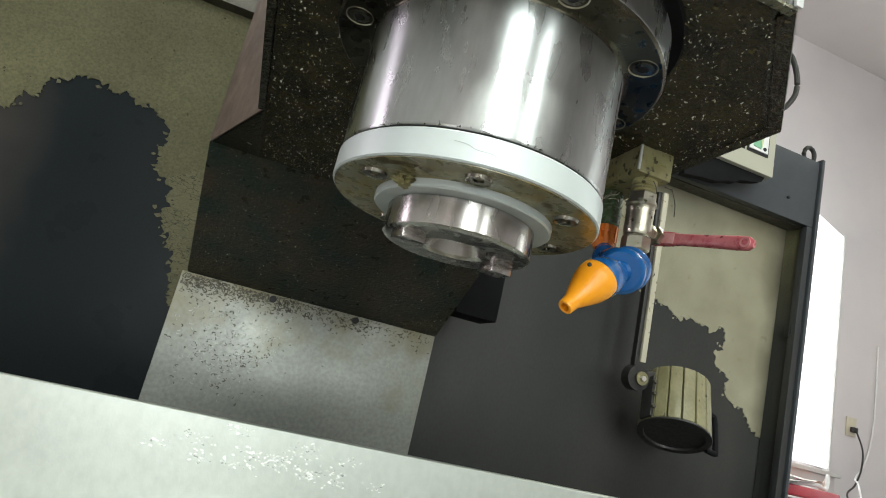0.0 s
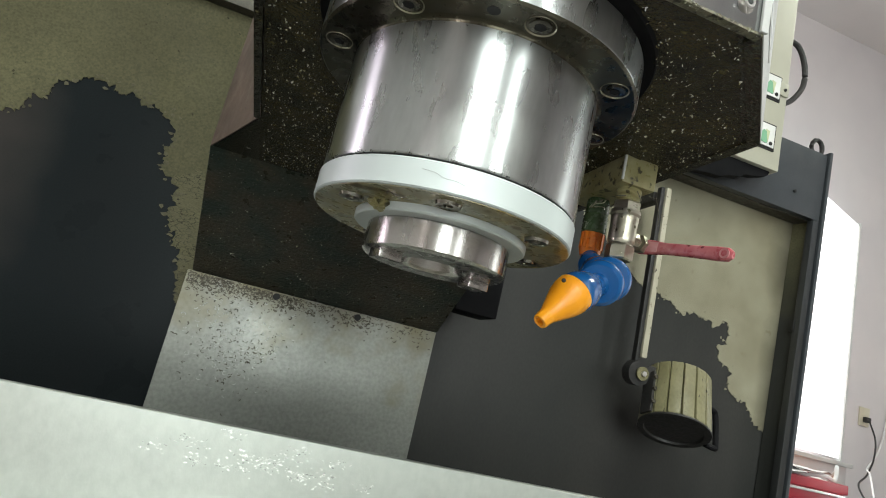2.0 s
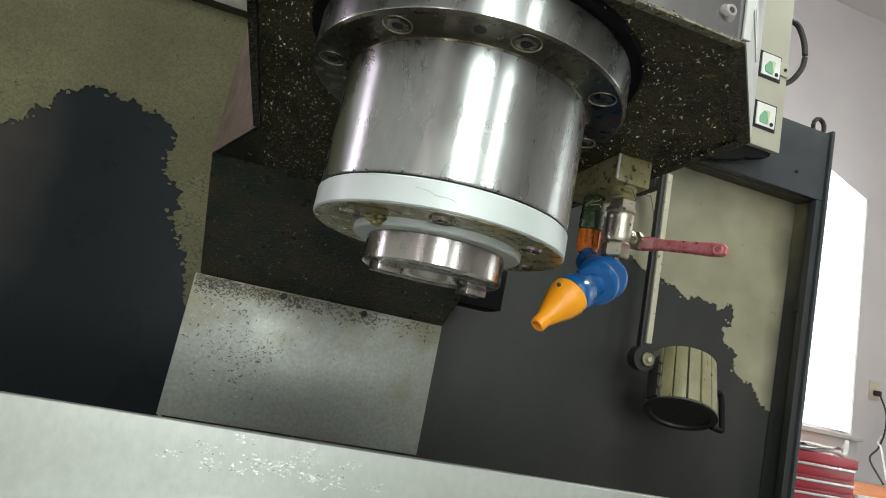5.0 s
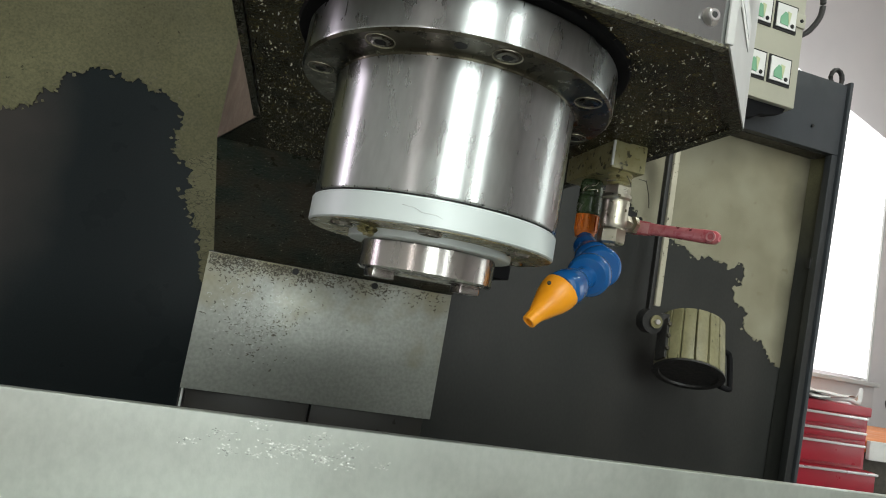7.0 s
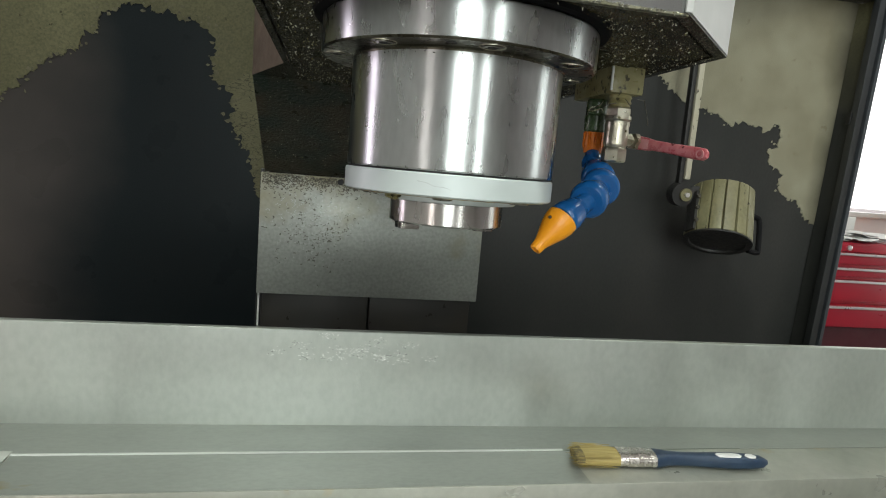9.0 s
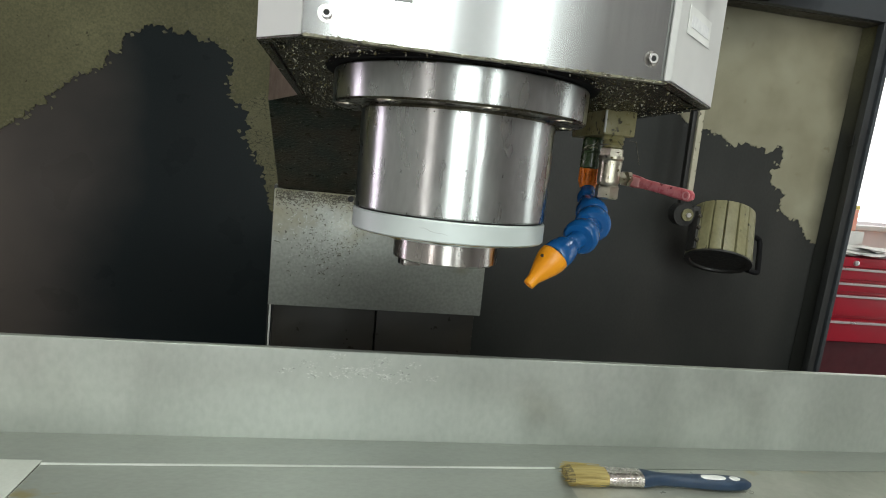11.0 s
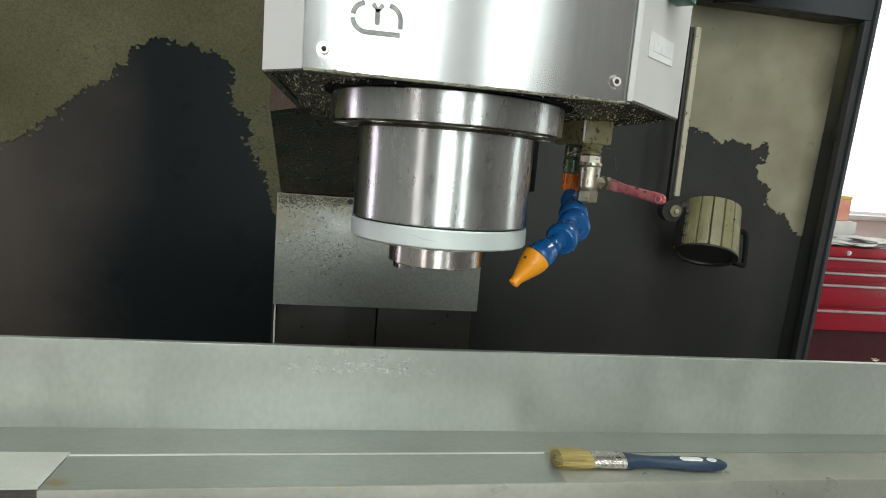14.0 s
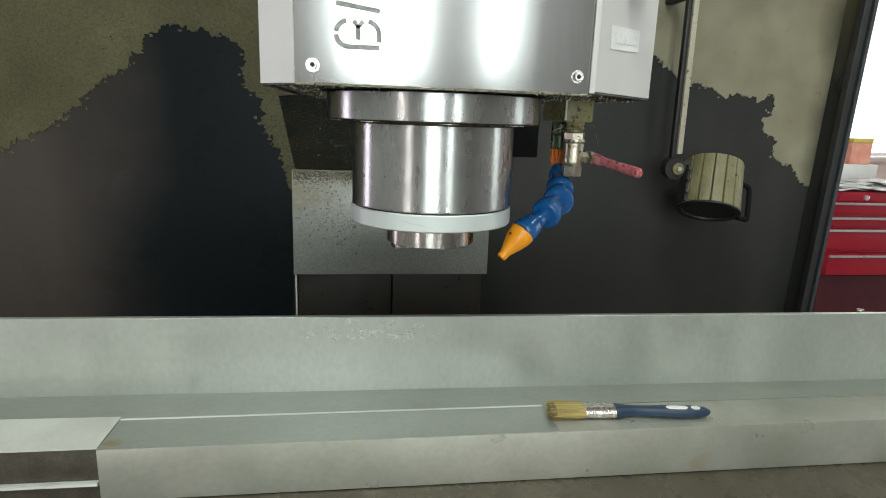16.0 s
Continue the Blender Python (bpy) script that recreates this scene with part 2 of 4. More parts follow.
M_CHROME = mat("nickel_brass", (0.62, 0.6, 0.51), 0.34, 1.0, second=(0.4, 0.37, 0.27), scale=70, rough_var=0.08, spots=(0.08, 0.07, 0.03), spot_scale=130, spot_level=0.66)
M_RED = mat("worn_red_vinyl", (0.36, 0.06, 0.075), 0.3, second=(0.5, 0.17, 0.18), scale=70, blend=0.5, spots=(0.14, 0.03, 0.035), spot_scale=110, spot_level=0.6)
M_PINKWORN = mat("faded_vinyl", (0.55, 0.28, 0.28), 0.4, scale=80, second=(0.4, 0.12, 0.13))
M_GREEN = mat("murky_green_plastic", (0.07, 0.11, 0.055), 0.25, second=(0.035, 0.06, 0.022), scale=70, spots=(0.4, 0.42, 0.35), spot_scale=120, spot_level=0.66)
M_BLUE = mat("blue_plastic", (0.009, 0.1, 0.31), 0.2, second=(0.008, 0.08, 0.25), scale=30, spots=(0.05, 0.2, 0.42), spot_scale=90, spot_level=0.76)
M_ORANGE = mat("orange_plastic", (0.9, 0.36, 0.012), 0.36, second=(0.82, 0.3, 0.01), scale=30)
M_ORANGE_D = mat("deep_orange_plastic", (0.75, 0.2, 0.01), 0.35, second=(0.55, 0.13, 0.01), scale=60)
M_LAMP = mat("cream_lamp_enamel", (0.26, 0.245, 0.14), 0.42, second=(0.13, 0.115, 0.05), scale=30, blend=0.8, grain=0.3, grain_scale=200, stretch=(1, 1, 0.5), spots=(0.03, 0.026, 0.012), spot_scale=110, spot_level=0.645)
M_LAMPGAP = mat("grimy_enamel", (0.05, 0.045, 0.025), 0.5, second=(0.12, 0.11, 0.06), scale=40)
M_RUBBER = mat("black_rubber", (0.012, 0.012, 0.012), 0.5, second=(0.022, 0.02, 0.018), scale=50, bump=0.3)
M_ARM = mat("chipped_cream_arm", (0.45, 0.42, 0.33), 0.45, second=(0.38, 0.35, 0.26), scale=20, spots=(0.05, 0.042, 0.024), spot_scale=110, spot_level=0.63)
M_FRAME = mat("slate_grey_frame", (0.045, 0.051, 0.058), 0.4, second=(0.034, 0.039, 0.044), scale=6, grain=0.2)
# Slate grey that gets darker down the post.
M_POST = mat("slate_post_dark_below", (0.036, 0.04, 0.044), 0.45, second=(0.026, 0.029, 0.032), scale=6, grain=0.2, along_x=(1.72, 1.98, (0.021, 0.0225, 0.0225), 2, 7.0))
M_BOX = mat("ivory_box_enamel", (0.42, 0.41, 0.33), 0.45, second=(0.38, 0.37, 0.3), scale=8)
M_TEAL = mat("green_label", (0.2, 0.43, 0.27), 0.5)
M_LIME = mat("yellow_green_label", (0.55, 0.6, 0.36), 0.5)
M_TEALBOX = mat("teal_plastic", (0.03, 0.14, 0.1), 0.4)
M_REDCAB = mat("red_cabinet_enamel", (0.36, 0.01, 0.028), 0.35, second=(0.3, 0.008, 0.022), scale=4)
M_REDDARK = mat("shaded_cabinet_red", (0.07, 0.004, 0.01), 0.5)
M_CORAL = mat("coral_card", (0.7, 0.25, 0.18), 0.6, second=(0.75, 0.4, 0.3), scale=25)
M_YELLOW = mat("yellow_card", (0.7, 0.55, 0.12), 0.6)
M_PULL = mat("aluminium_pull", (0.75, 0.72, 0.72), 0.35, 0.8)
M_BRISTLE = mat("pale_bristle", (0.5, 0.4, 0.15), 0.6, second=(0.33, 0.25, 0.08), scale=300, stretch=(0.06, 1, 1), blend=0.5, grain=0.4, grain_scale=500)
M_TIP = mat("dirty_bristle", (0.16, 0.13, 0.06), 0.7, scale=300, stretch=(0.06, 1, 1))
M_FERRULE = mat("tin_ferrule", (0.62, 0.58, 0.55), 0.25, 1.0, second=(0.5, 0.46, 0.43), scale=60)
M_NAVY = mat("navy_handle", (0.013, 0.03, 0.062), 0.4, second=(0.02, 0.042, 0.08), scale=40, grain=0.2, grain_scale=200)
# Emission stands in for daylight on the white window panel.
M_BLIND = glow("glowing_blind", (1.0, 1.0, 1.0), 1.5)
M_TUBE = glow("fluorescent_tube", (0.97, 1.0, 0.95), 6.0)
M_OUTLET = mat("ivory_socket", (0.6, 0.55, 0.42), 0.4)
M_CABLEW = mat("white_cable", (0.75, 0.75, 0.74), 0.4)
M_WOOD = mat("varnished_bench", (0.75, 0.25, 0.06), 0.4, second=(0.6, 0.18, 0.04), scale=9, stretch=(0.2, 1, 1))

# ---- mesh helpers ----


def finish(bm, name, material, parent=None, label="", smooth=True):
    me = bpy.data.meshes.new(name)
    bmesh.ops.recalc_face_normals(bm, faces=bm.faces[:])
    bm.to_mesh(me)
    bm.free()
    for m in material if isinstance(material, (list, tuple)) else [material]:
        me.materials.append(m)
    if smooth:
        for p in me.polygons:
            p.use_smooth = True
        me.set_sharp_from_angle(angle=radians(35))
    ob = new(name, me)
    if parent:
        ob.parent = parent
    if label:
        ob["label"] = label
    return ob


def part(name, bm, material, parent, label=""):
    return finish(bm, name, material, parent, label)


def thing(name, label, category, at=(0, 0, 0), group="", kind=""):
    ob = new(name)
    ob.empty_display_size = 0.05
    ob.location = at
    return tagged(ob, label, category, group, kind)


def box(x0, y0, z0, x1, y1, z1, bevel=0.0, seg=2, m=None):
    bm = bmesh.new()
    bmesh.ops.create_cube(bm, size=1)
    for v in bm.verts:
        v.co = Vector(((x0 + x1) / 2 + v.co.x * (x1 - x0), (y0 + y1) / 2 + v.co.y * (y1 - y0), (z0 + z1) / 2 + v.co.z * (z1 - z0)))
    if bevel:
        bmesh.ops.bevel(bm, geom=bm.edges[:], offset=bevel, segments=seg, profile=0.6, affect="EDGES")
    if m:
        bmesh.ops.transform(bm, matrix=m, verts=bm.verts[:])
    return bm


def prism(points, z0, z1, bevel=0.0, m=None):
    """A plan polygon drawn up from z0 to z1."""
    bm = bmesh.new()
    f = bm.faces.new([bm.verts.new((x, y, z0)) for x, y in points])
    g = bmesh.ops.extrude_face_region(bm, geom=[f])
    for v in g["geom"]:
        if isinstance(v, bmesh.types.BMVert):
            v.co.z = z1
    if bevel:
        bmesh.ops.bevel(bm, geom=bm.edges[:], offset=bevel, segments=2, profile=0.6, affect="EDGES")
    if m:
        bmesh.ops.transform(bm, matrix=m, verts=bm.verts[:])
    return bm


def lathe(profile, n=64, m=None, closed=True):
    """Turns (radius, height) pairs about z."""
    bm = bmesh.new()
    rings = []
    full = [profile[0]]
    for (r0, z0), (r1, z1) in zip(profile, profile[1:]):
        ln = math.hypot(r1 - r0, z1 - z0)
        if ln > 0.006 and min(r0, r1) > 1e-6:
            for q in (0.0005 / ln, 1 - 0.0005 / ln):
                full.append((r0 + (r1 - r0) * q, z0 + (z1 - z0) * q))
        full.append((r1, z1))
    for r, z in full:
        if r < 1e-6:
            rings.append([bm.verts.new((0, 0, z))])
        else:
            rings.append([bm.verts.new((r * math.cos(a * math.tau / n), r * math.sin(a * math.tau / n), z)) for a in range(n)])
    for a, b in zip(rings, rings[1:]):
        for i in range(n):
            j = (i + 1) % n
            q = [a[i % len(a)], a[j % len(a)], b[j % len(b)], b[i % len(b)]]
            q = list(dict.fromkeys(q))
            if len(q) > 2:
                bm.faces.new(q)
    if closed:
        for r in (rings[0], rings[-1]):
            if len(r) > 1:
                bm.faces.new(r)
    if m:
        bmesh.ops.transform(bm, matrix=m, verts=bm.verts[:])
    return bm


def along(a, b):
    """A pose at a whose z axis runs towards b."""
    d = Vector(b) - Vector(a)
    return Matrix.Translation(a) @ d.to_track_quat("Z", "Y").to_matrix().to_4x4()


def tube(points, r, n=10):
    bm = bmesh.new()
    rings = []
    pts = [Vector(p) for p in points]
    for i, p in enumerate(pts):
        d = (pts[min(i + 1, len(pts) - 1)] - pts[max(i - 1, 0)]).normalized()
        q = d.to_track_quat("Z", "Y")
        rr = r[i] if isinstance(r, (list, tuple)) else r
        rings.append([bm.verts.new(p + q @ Vector((rr * math.cos(a * math.tau / n), rr * math.sin(a * math.tau / n), 0))) for a in range(n)])
    for a, b in zip(rings, rings[1:]):
        for i in range(n):
            bm.faces.new((a[i], a[(i + 1) % n], b[(i + 1) % n], b[i]))
    bm.faces.new(rings[0])
    bm.faces.new(rings[-1])
    return bm


def curve_pts(ctrl, n=8):
    """A smooth line through the points."""
    p = [Vector(c) for c in ctrl]
    p = [p[0] * 2 - p[1]] + p + [p[-1] * 2 - p[-2]]
    out = []
    for i in range(1, len(p) - 2):
        for s in range(n):
            t = s / n
            a, b, c, d = p[i - 1:i + 3]
            out.append(0.5 * (2 * b + (c - a) * t + (2 * a - 5 * b + 4 * c - d) * t * t + (3 * b - a - 3 * c + d) * t ** 3))
    return out + [p[-2]]


def crossing(a, b, c, d):
    """Whether the stretches a-b and c-d cut each other."""
    def side(p, q, r):
        return (q[0] - p[0]) * (r[1] - p[1]) - (q[1] - p[1]) * (r[0] - p[0]) > 0
    return side(a, b, c) != side(a, b, d) and side(c, d, a) != side(c, d, b)


def ragged(points, amp, step, seed):
    """A line between the points with a torn, uneven course."""
    out = []
    for (x0, z0), (x1, z1) in zip(points, points[1:]):
        ln = math.hypot(x1 - x0, z1 - z0)
        n = max(1, int(ln / step))
        nx, nz = -(z1 - z0) / ln, (x1 - x0) / ln
        for i in range(n):
            t = i / n
            x, z = x0 + (x1 - x0) * t, z0 + (z1 - z0) * t
            p = Vector((x, z, seed))
            d = amp * (noise.noise(p * 28) * 1.5 + noise.noise(p * 75) * 1.3 + noise.noise(p * 190) * 0.9 + noise.noise(p * 420) * 0.6)
            s = amp * noise.noise(p * 120 + Vector((5, 3, 0))) * 0.8
            out.append((x + nx * d + nz * s, z + nz * d - nx * s) if out else (x, z))
    out.append(points[-1])
    i = 0
    while i < len(out) - 3:
        for j in range(min(i + 24, len(out) - 2), i + 1, -1):
            if crossing(out[i], out[i + 1], out[j], out[j + 1]):
                del out[i + 1:j + 1]
                break
        i += 1
    return out


def sheet_xz(points, y0, y1):
    """An upright sheet of any outline between the depths y0 and y1."""
    bm = bmesh.new()
    f = bm.faces.new([bm.verts.new((x, y0, z)) for x, z in points])
    g = bmesh.ops.extrude_face_region(bm, geom=[f])
    for v in g["geom"]:
        if isinstance(v, bmesh.types.BMVert):
            v.co.y = y1
    bmesh.ops.triangulate(bm, faces=[f for f in bm.faces if len(f.verts) > 4])
    return bm


def struct(name, bm, material, label):
    return tagged(finish(bm, name, material), label, name.split("_")[0], kind="structure")


# ---- the room ----
struct("floor", box(-3.8, -4.2, -0.1, 5.3, 3.35, 0.0), M_FLOOR, "bare grey concrete workshop floor")
struct("ceiling", box(-3.8, -4.2, 4.7, 5.3, 3.35, 4.8), M_CEIL, "plain off-white painted workshop ceiling")
struct("wall_south", box(-3.8, -4.2, 0, 5.3, -4.05, 4.7), M_CEIL, "pale painted plaster wall behind the walkway")
struct("wall_west", box(-3.8, -4.05, 0, -3.65, 3.2, 4.7), M_CEIL, "pale painted plaster side wall")
struct("wall_east", box(5.15, -4.05, 0, 5.3, 3.2, 4.7), M_PLASTER, "pale painted plaster side wall")
struct("wall_north", box(-3.65, 3.2, 0, 5.15, 3.35, 4.7), M_PLASTER, "pale pinkish-grey plaster wall behind a bright window")
window = thing("window_1", "tall white window leaf standing ajar, its daylight glare added by emission", "window", (2.35, 2.45, 1.25), kind="structure")
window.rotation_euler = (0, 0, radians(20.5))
part("blind", box(0.02, 0.0, 0.02, 1.78, 0.02, 1.78), M_BLIND, window, "white blind with daylight put in as emission")
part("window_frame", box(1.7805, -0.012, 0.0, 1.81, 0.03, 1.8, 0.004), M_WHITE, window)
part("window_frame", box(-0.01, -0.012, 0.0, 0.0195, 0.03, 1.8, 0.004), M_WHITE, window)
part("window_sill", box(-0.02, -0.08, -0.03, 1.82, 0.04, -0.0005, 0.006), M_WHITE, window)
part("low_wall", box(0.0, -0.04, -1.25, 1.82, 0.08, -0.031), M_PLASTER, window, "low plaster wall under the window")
for tx, ty, tz, tw in TUBES:
    lamp = thing("ceiling_light", "long fluorescent tube fitting under the ceiling, added out of view", "ceiling light", (tx, ty, tz), "ceiling tube lights")
    if tz < 4.7:
        for x in (-0.5, 0.5):
            part("hanger", tube([(x, 0, -0.01), (x, 0, 4.7 - tz)], 0.004, 6), M_BOLT, lamp)
    part("housing", box(-0.62, -0.09, -0.12, 0.62, 0.09, 0.0, 0.01), M_WHITE, lamp)
    part("tube", lathe([(0.0, -0.6), (0.018, -0.6), (0.018, 0.6), (0.0, 0.6)], 16, pose(0, 0, -0.15, 0, 90, 0)), M_TUBE, lamp)

socket = thing("wall_socket", "ivory double wall socket with a black plug", "socket", (4.38, 3.2, 1.62))
part("plate", box(-0.05, -0.012, -0.07, 0.05, 0.0, 0.07, 0.004), M_OUTLET, socket)
part("plug", box(-0.02, -0.05, -0.04, 0.025, -0.012, 0.0, 0.008), M_RUBBER, socket, "black plug")
tagged(finish(tube(curve_pts([(4.385, 3.15, 1.59), (4.39, 3.1, 1.46), (4.32, 3.05, 1.32), (4.2, 3.0, 1.2), (4.0, 2.9, 1.12), (3.6, 2.5, 1.0)]), 0.006), "power_cable", M_RUBBER),
       "thin black power cable hanging from the socket", "cable")
tagged(finish(tube(curve_pts([(4.62, 3.19, 2.3), (4.6, 3.18, 1.7), (4.5, 3.15, 1.4), (4.2, 3.0, 1.25), (3.9, 2.75, 1.2), (3.5, 2.4, 1.0)]), 0.006), "power_cable", M_CABLEW),
       "white cable trailing down the plaster wall", "cable")


def drawer_cabinet():
    c = thing("tool_cabinet", "glossy red steel tool cabinet with drawers, papers on top", "tool cabinet", (1.95, 1.8, 0.0))
    w, d, h = 0.56, 0.45, 1.12
    part("body", box(0, 0.012, 0.05, w, d, h, 0.006), M_REDCAB, c)
    part("lid", box(-0.004, 0.0, h - 0.03, w + 0.004, d, h + 0.012, 0.006), M_REDCAB, c)
    part("lock", lathe([(0.0, 0.0), (0.012, 0.0), (0.012, 0.008), (0.0, 0.01)], 16, pose(0.18, -0.001, h - 0.012, 90)), M_PULL, c, "round chrome lock")
    zs = [1.092, 1.027, 0.972, 0.864, 0.757]
    for k, (a, b) in enumerate(zip(zs, zs[1:])):
        out = 0.04 if k == 3 else 0.0
        side = 0.0 if k == 3 else 0.035
        dr = part("drawer", box(0.01, -0.006 - out, b + 0.01, w - side, 0.02, a - 0.004, 0.004), M_REDCAB, c)
        part("handle", box(0.01, -0.02 - out, a - 0.016, w - side, -0.004 - out, a - 0.005, 0.003), M_PULL, dr, "bright aluminium strip pull")
    # Flat dark sheet carries the shade of the bay under the drawers.
    part("open_bay", box(0.03, 0.006, 0.12, w - 0.05, 0.0115, 0.75), M_REDDARK, c, "dark red sheet put in for the shaded bay below the drawers")
    for x, y in ((0.05, 0.06), (w - 0.05, 0.06), (0.05, d - 0.05), (w - 0.05, d - 0.05)):
        part("castor", lathe([(0.0, -0.012), (0.028, -0.012), (0.028, 0.012), (0.0, 0.012)], 18, pose(x, y, 0.028, 90)), M_RUBBER, c)
    return c


drawer_cabinet()
rnd = random.Random(4)
for i in range(6):
    bm = bmesh.new()
    bmesh.ops.create_grid(bm, x_segments=6, y_segments=6, size=0.11)
    for v in bm.verts:
        v.co.z = 0.012 * noise.noise((v.co.x * 14 + i, v.co.y * 14, i)) + 0.018
    tagged(finish(bm, "paper_sheet", M_PAPER), "crumpled white paper lying on the red cabinet", "paper", "papers on the cabinet").matrix_world = pose(2.08 + 0.065 * i, 1.93 + rnd.uniform(-0.05, 0.08), 1.122 + 0.005 * i, 0, 0, rnd.uniform(0, 90))
tagged(finish(tube(curve_pts([(2.3, 1.95, 1.125), (2.42, 1.85, 1.15), (2.55, 1.9, 1.14), (2.62, 1.95, 1.2), (2.8, 2.1, 1.18), (3.0, 2.3, 1.12)]), 0.009), "white_hose", M_CABLEW), "loose white cable looped over the cabinet top", "cable")
pbox = thing("cardboard_box", "flat white cardboard box standing behind the papers", "box", (2.3, 2.16, 1.1325))
part("carton", box(-0.22, -0.05, 0, 0.16, 0.06, 0.1, 0.004), M_PAPER, pbox)
sbox = thing("small_carton", "small coral card box with a yellow lid", "box", (2.372, 2.16, 1.233))
part("carton", box(-0.056, -0.03, 0, 0.054, 0.03, 0.105, 0.003), M_CORAL, sbox)
part("lid", box(-0.058, -0.032, 0.1055, 0.056, 0.032, 0.125, 0.003), M_YELLOW, sbox, "yellow lid")
bench = thing("workbench", "varnished orange-brown bench beside the red cabinet", "workbench", (2.56, 1.85, 0))
part("bench_top", box(0, 0, 0.93, 1.3, 0.8, 0.98, 0.006), M_WOOD, bench)
part("bench_edge", box(0.0, -0.02, 0.9, 1.3, 0.0, 0.985, 0.004), M_PAPER, bench, "white front edge")
part("bench_frame", box(0.05, 0.05, 0, 1.25, 0.75, 0.93, 0.004), M_DARKSTEEL, bench)
bag = bmesh.new()
bmesh.ops.create_icosphere(bag, subdivisions=4, radius=0.12)
for v in bag.verts:
    k = 1 + 0.25 * noise.noise(v.co * 14)
    v.co = Vector((v.co.x * 1.2 * k, v.co.y * k, max(v.co.z * 0.75 * k, -0.07)))
tagged(finish(bag, "plastic_bag", M_PAPER), "crumpled white plastic bag on the bench", "bag").matrix_world = pose(2.86, 2.3, 1.05) @ Matrix.Scale(0.9, 4)

# ---- machine column and enclosure ----
YW = 0.985
column = thing("machine_column", "machine column with oil-stained steel way covers", "machine column", (0, 0.9, 0.0))


def at_col(bm):
    bmesh.ops.translate(bm, verts=bm.verts[:], vec=(0, -0.9, 0))
    return bm


part("core", at_col(box(-0.225, 0.93, 0.0, 0.225, 1.5, 2.4)), M_WAY, column)
part("way_plate", at_col(box(-0.235, 0.872, 1.016, 0.235, 0.884, 1.266, 0.0015)), M_PLATE, column, "grey steel plate spotted and browned with oil")
for x in (-0.235, 0.223):
    part("plate_side", at_col(box(x, 0.885, 1.016, x + 0.012, 0.98, 1.264)), M_PLATE, column)
for x in (-0.0766, 0.0766):
    part("plate_screw", at_col(lathe([(0.0, -0.004), (0.0035, -0.004), (0.0062, -0.002), (0.0062, 0.004), (0.0, 0.004)], 18, pose(x, 0.871, 1.257 if abs(x) < 0.1 else 1.25, 90))), M_BLACK, column)
part("lower_cover", at_col(box(-0.228, 0.9, 0.3, -0.002, 0.93, 1.02, 0.002)), M_WAY, column)
part("lower_cover", at_col(box(0.002, 0.9, 0.3, 0.228, 0.93, 1.02, 0.002)), M_WAY, column)
part("bright_edge", at_col(box(-0.2345, 0.896, 0.3, -0.2305, 0.93, 1.014)), M_BRIGHT, column, "bright worn edge")
part("side_gusset", at_col(box(-0.243, 0.94, 0.3, -0.2355, 0.985, 1.27)), M_DARK, column)

# left panel: dark sheet with the cream paint left above
left = thing("enclosure_panel", "dark oily sheet-metal panel with cream paint peeling off", "panel", (-0.9, YW, 0.0))
MOVE_L = (0.9, -YW, 0.0)


def shift(bm, v):
    bmesh.ops.translate(bm, verts=bm.verts[:], vec=v)
    return bm


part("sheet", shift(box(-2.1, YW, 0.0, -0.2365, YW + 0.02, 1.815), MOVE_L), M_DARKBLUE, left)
edge_l = [(-2.1, 1.0), (-1.3, 1.13), (-1.0, 1.24), (-0.76, 1.36), (-0.67, 1.45), (-0.588, 1.516), (-0.55, 1.57), (-0.5, 1.583), (-0.445, 1.575), (-0.385, 1.558), (-0.355, 1.53), (-0.35, 1.45),
          (-0.318, 1.425), (-0.305, 1.33), (-0.272, 1.3), (-0.262, 1.24), (-0.24, 1.2)]
line_l = ragged(edge_l, 0.0085, 0.003, 3)
part("paint_layer", shift(sheet_xz(line_l + [(-0.238, 1.815), (-2.1, 1.815)], YW - 0.0022, YW - 0.0002), MOVE_L), M_CREAM, left, "stained cream paint with a torn edge")
strip = [(x, z) for x, z in line_l if x > -0.335 and z < 1.43]
part("cracked_paint", shift(sheet_xz([(strip[0][0] + 0.006, strip[0][1])] + [(x + 0.002, z) for x, z in strip[1:]] + [(-0.238, 1.24)] + ragged([(-0.238, 1.44), (-0.28, 1.47), (-0.325, 1.44)], 0.006, 0.004, 5), YW - 0.0032, YW - 0.0023), MOVE_L), M_CRACKED, left, "crazed cream paint strip")
rnd = random.Random(11)
band = bmesh.new()
for i in range(0, len(line_l), 3):
    x, z = line_l[i]
    if x < -1.2:
        continue
    for r in range(1):
        s = rnd.uniform(0.002, 0.006)
        cx, cz = x + rnd.gauss(0.004, 0.008), z + rnd.gauss(0.006, 0.008)
        if cx > -0.245:
            continue
        ring = [band.verts.new((cx + s * rnd.uniform(0.35, 1.5) * math.cos(a * math.tau / 6), YW - 0.0024 - rnd.uniform(0, 0.0016), cz + s * rnd.uniform(0.25, 1.1) * math.sin(a * math.tau / 6))) for a in range(6)]
        band.faces.new(ring)
tagged(part("flaked_paint", shift(band, MOVE_L), M_CREAM_EDGE, left, "lifting paint flakes"), kind="stuff")
part("top_rail", shift(box(-2.1, YW - 0.03, 1.816, -0.245, YW + 0.03, 1.85, 0.003), MOVE_L), M_DARKSTEEL, left)
part("upper_glass", shift(box(-2.1, YW, 1.851, -0.30, YW + 0.01, 2.4), MOVE_L), M_WHITE, left, "pale panel above the rail")
part("upper_post", shift(box(-0.298, YW - 0.02, 1.851, -0.262, YW + 0.02, 2.4, 0.002), MOVE_L), M_DARKSTEEL, left)

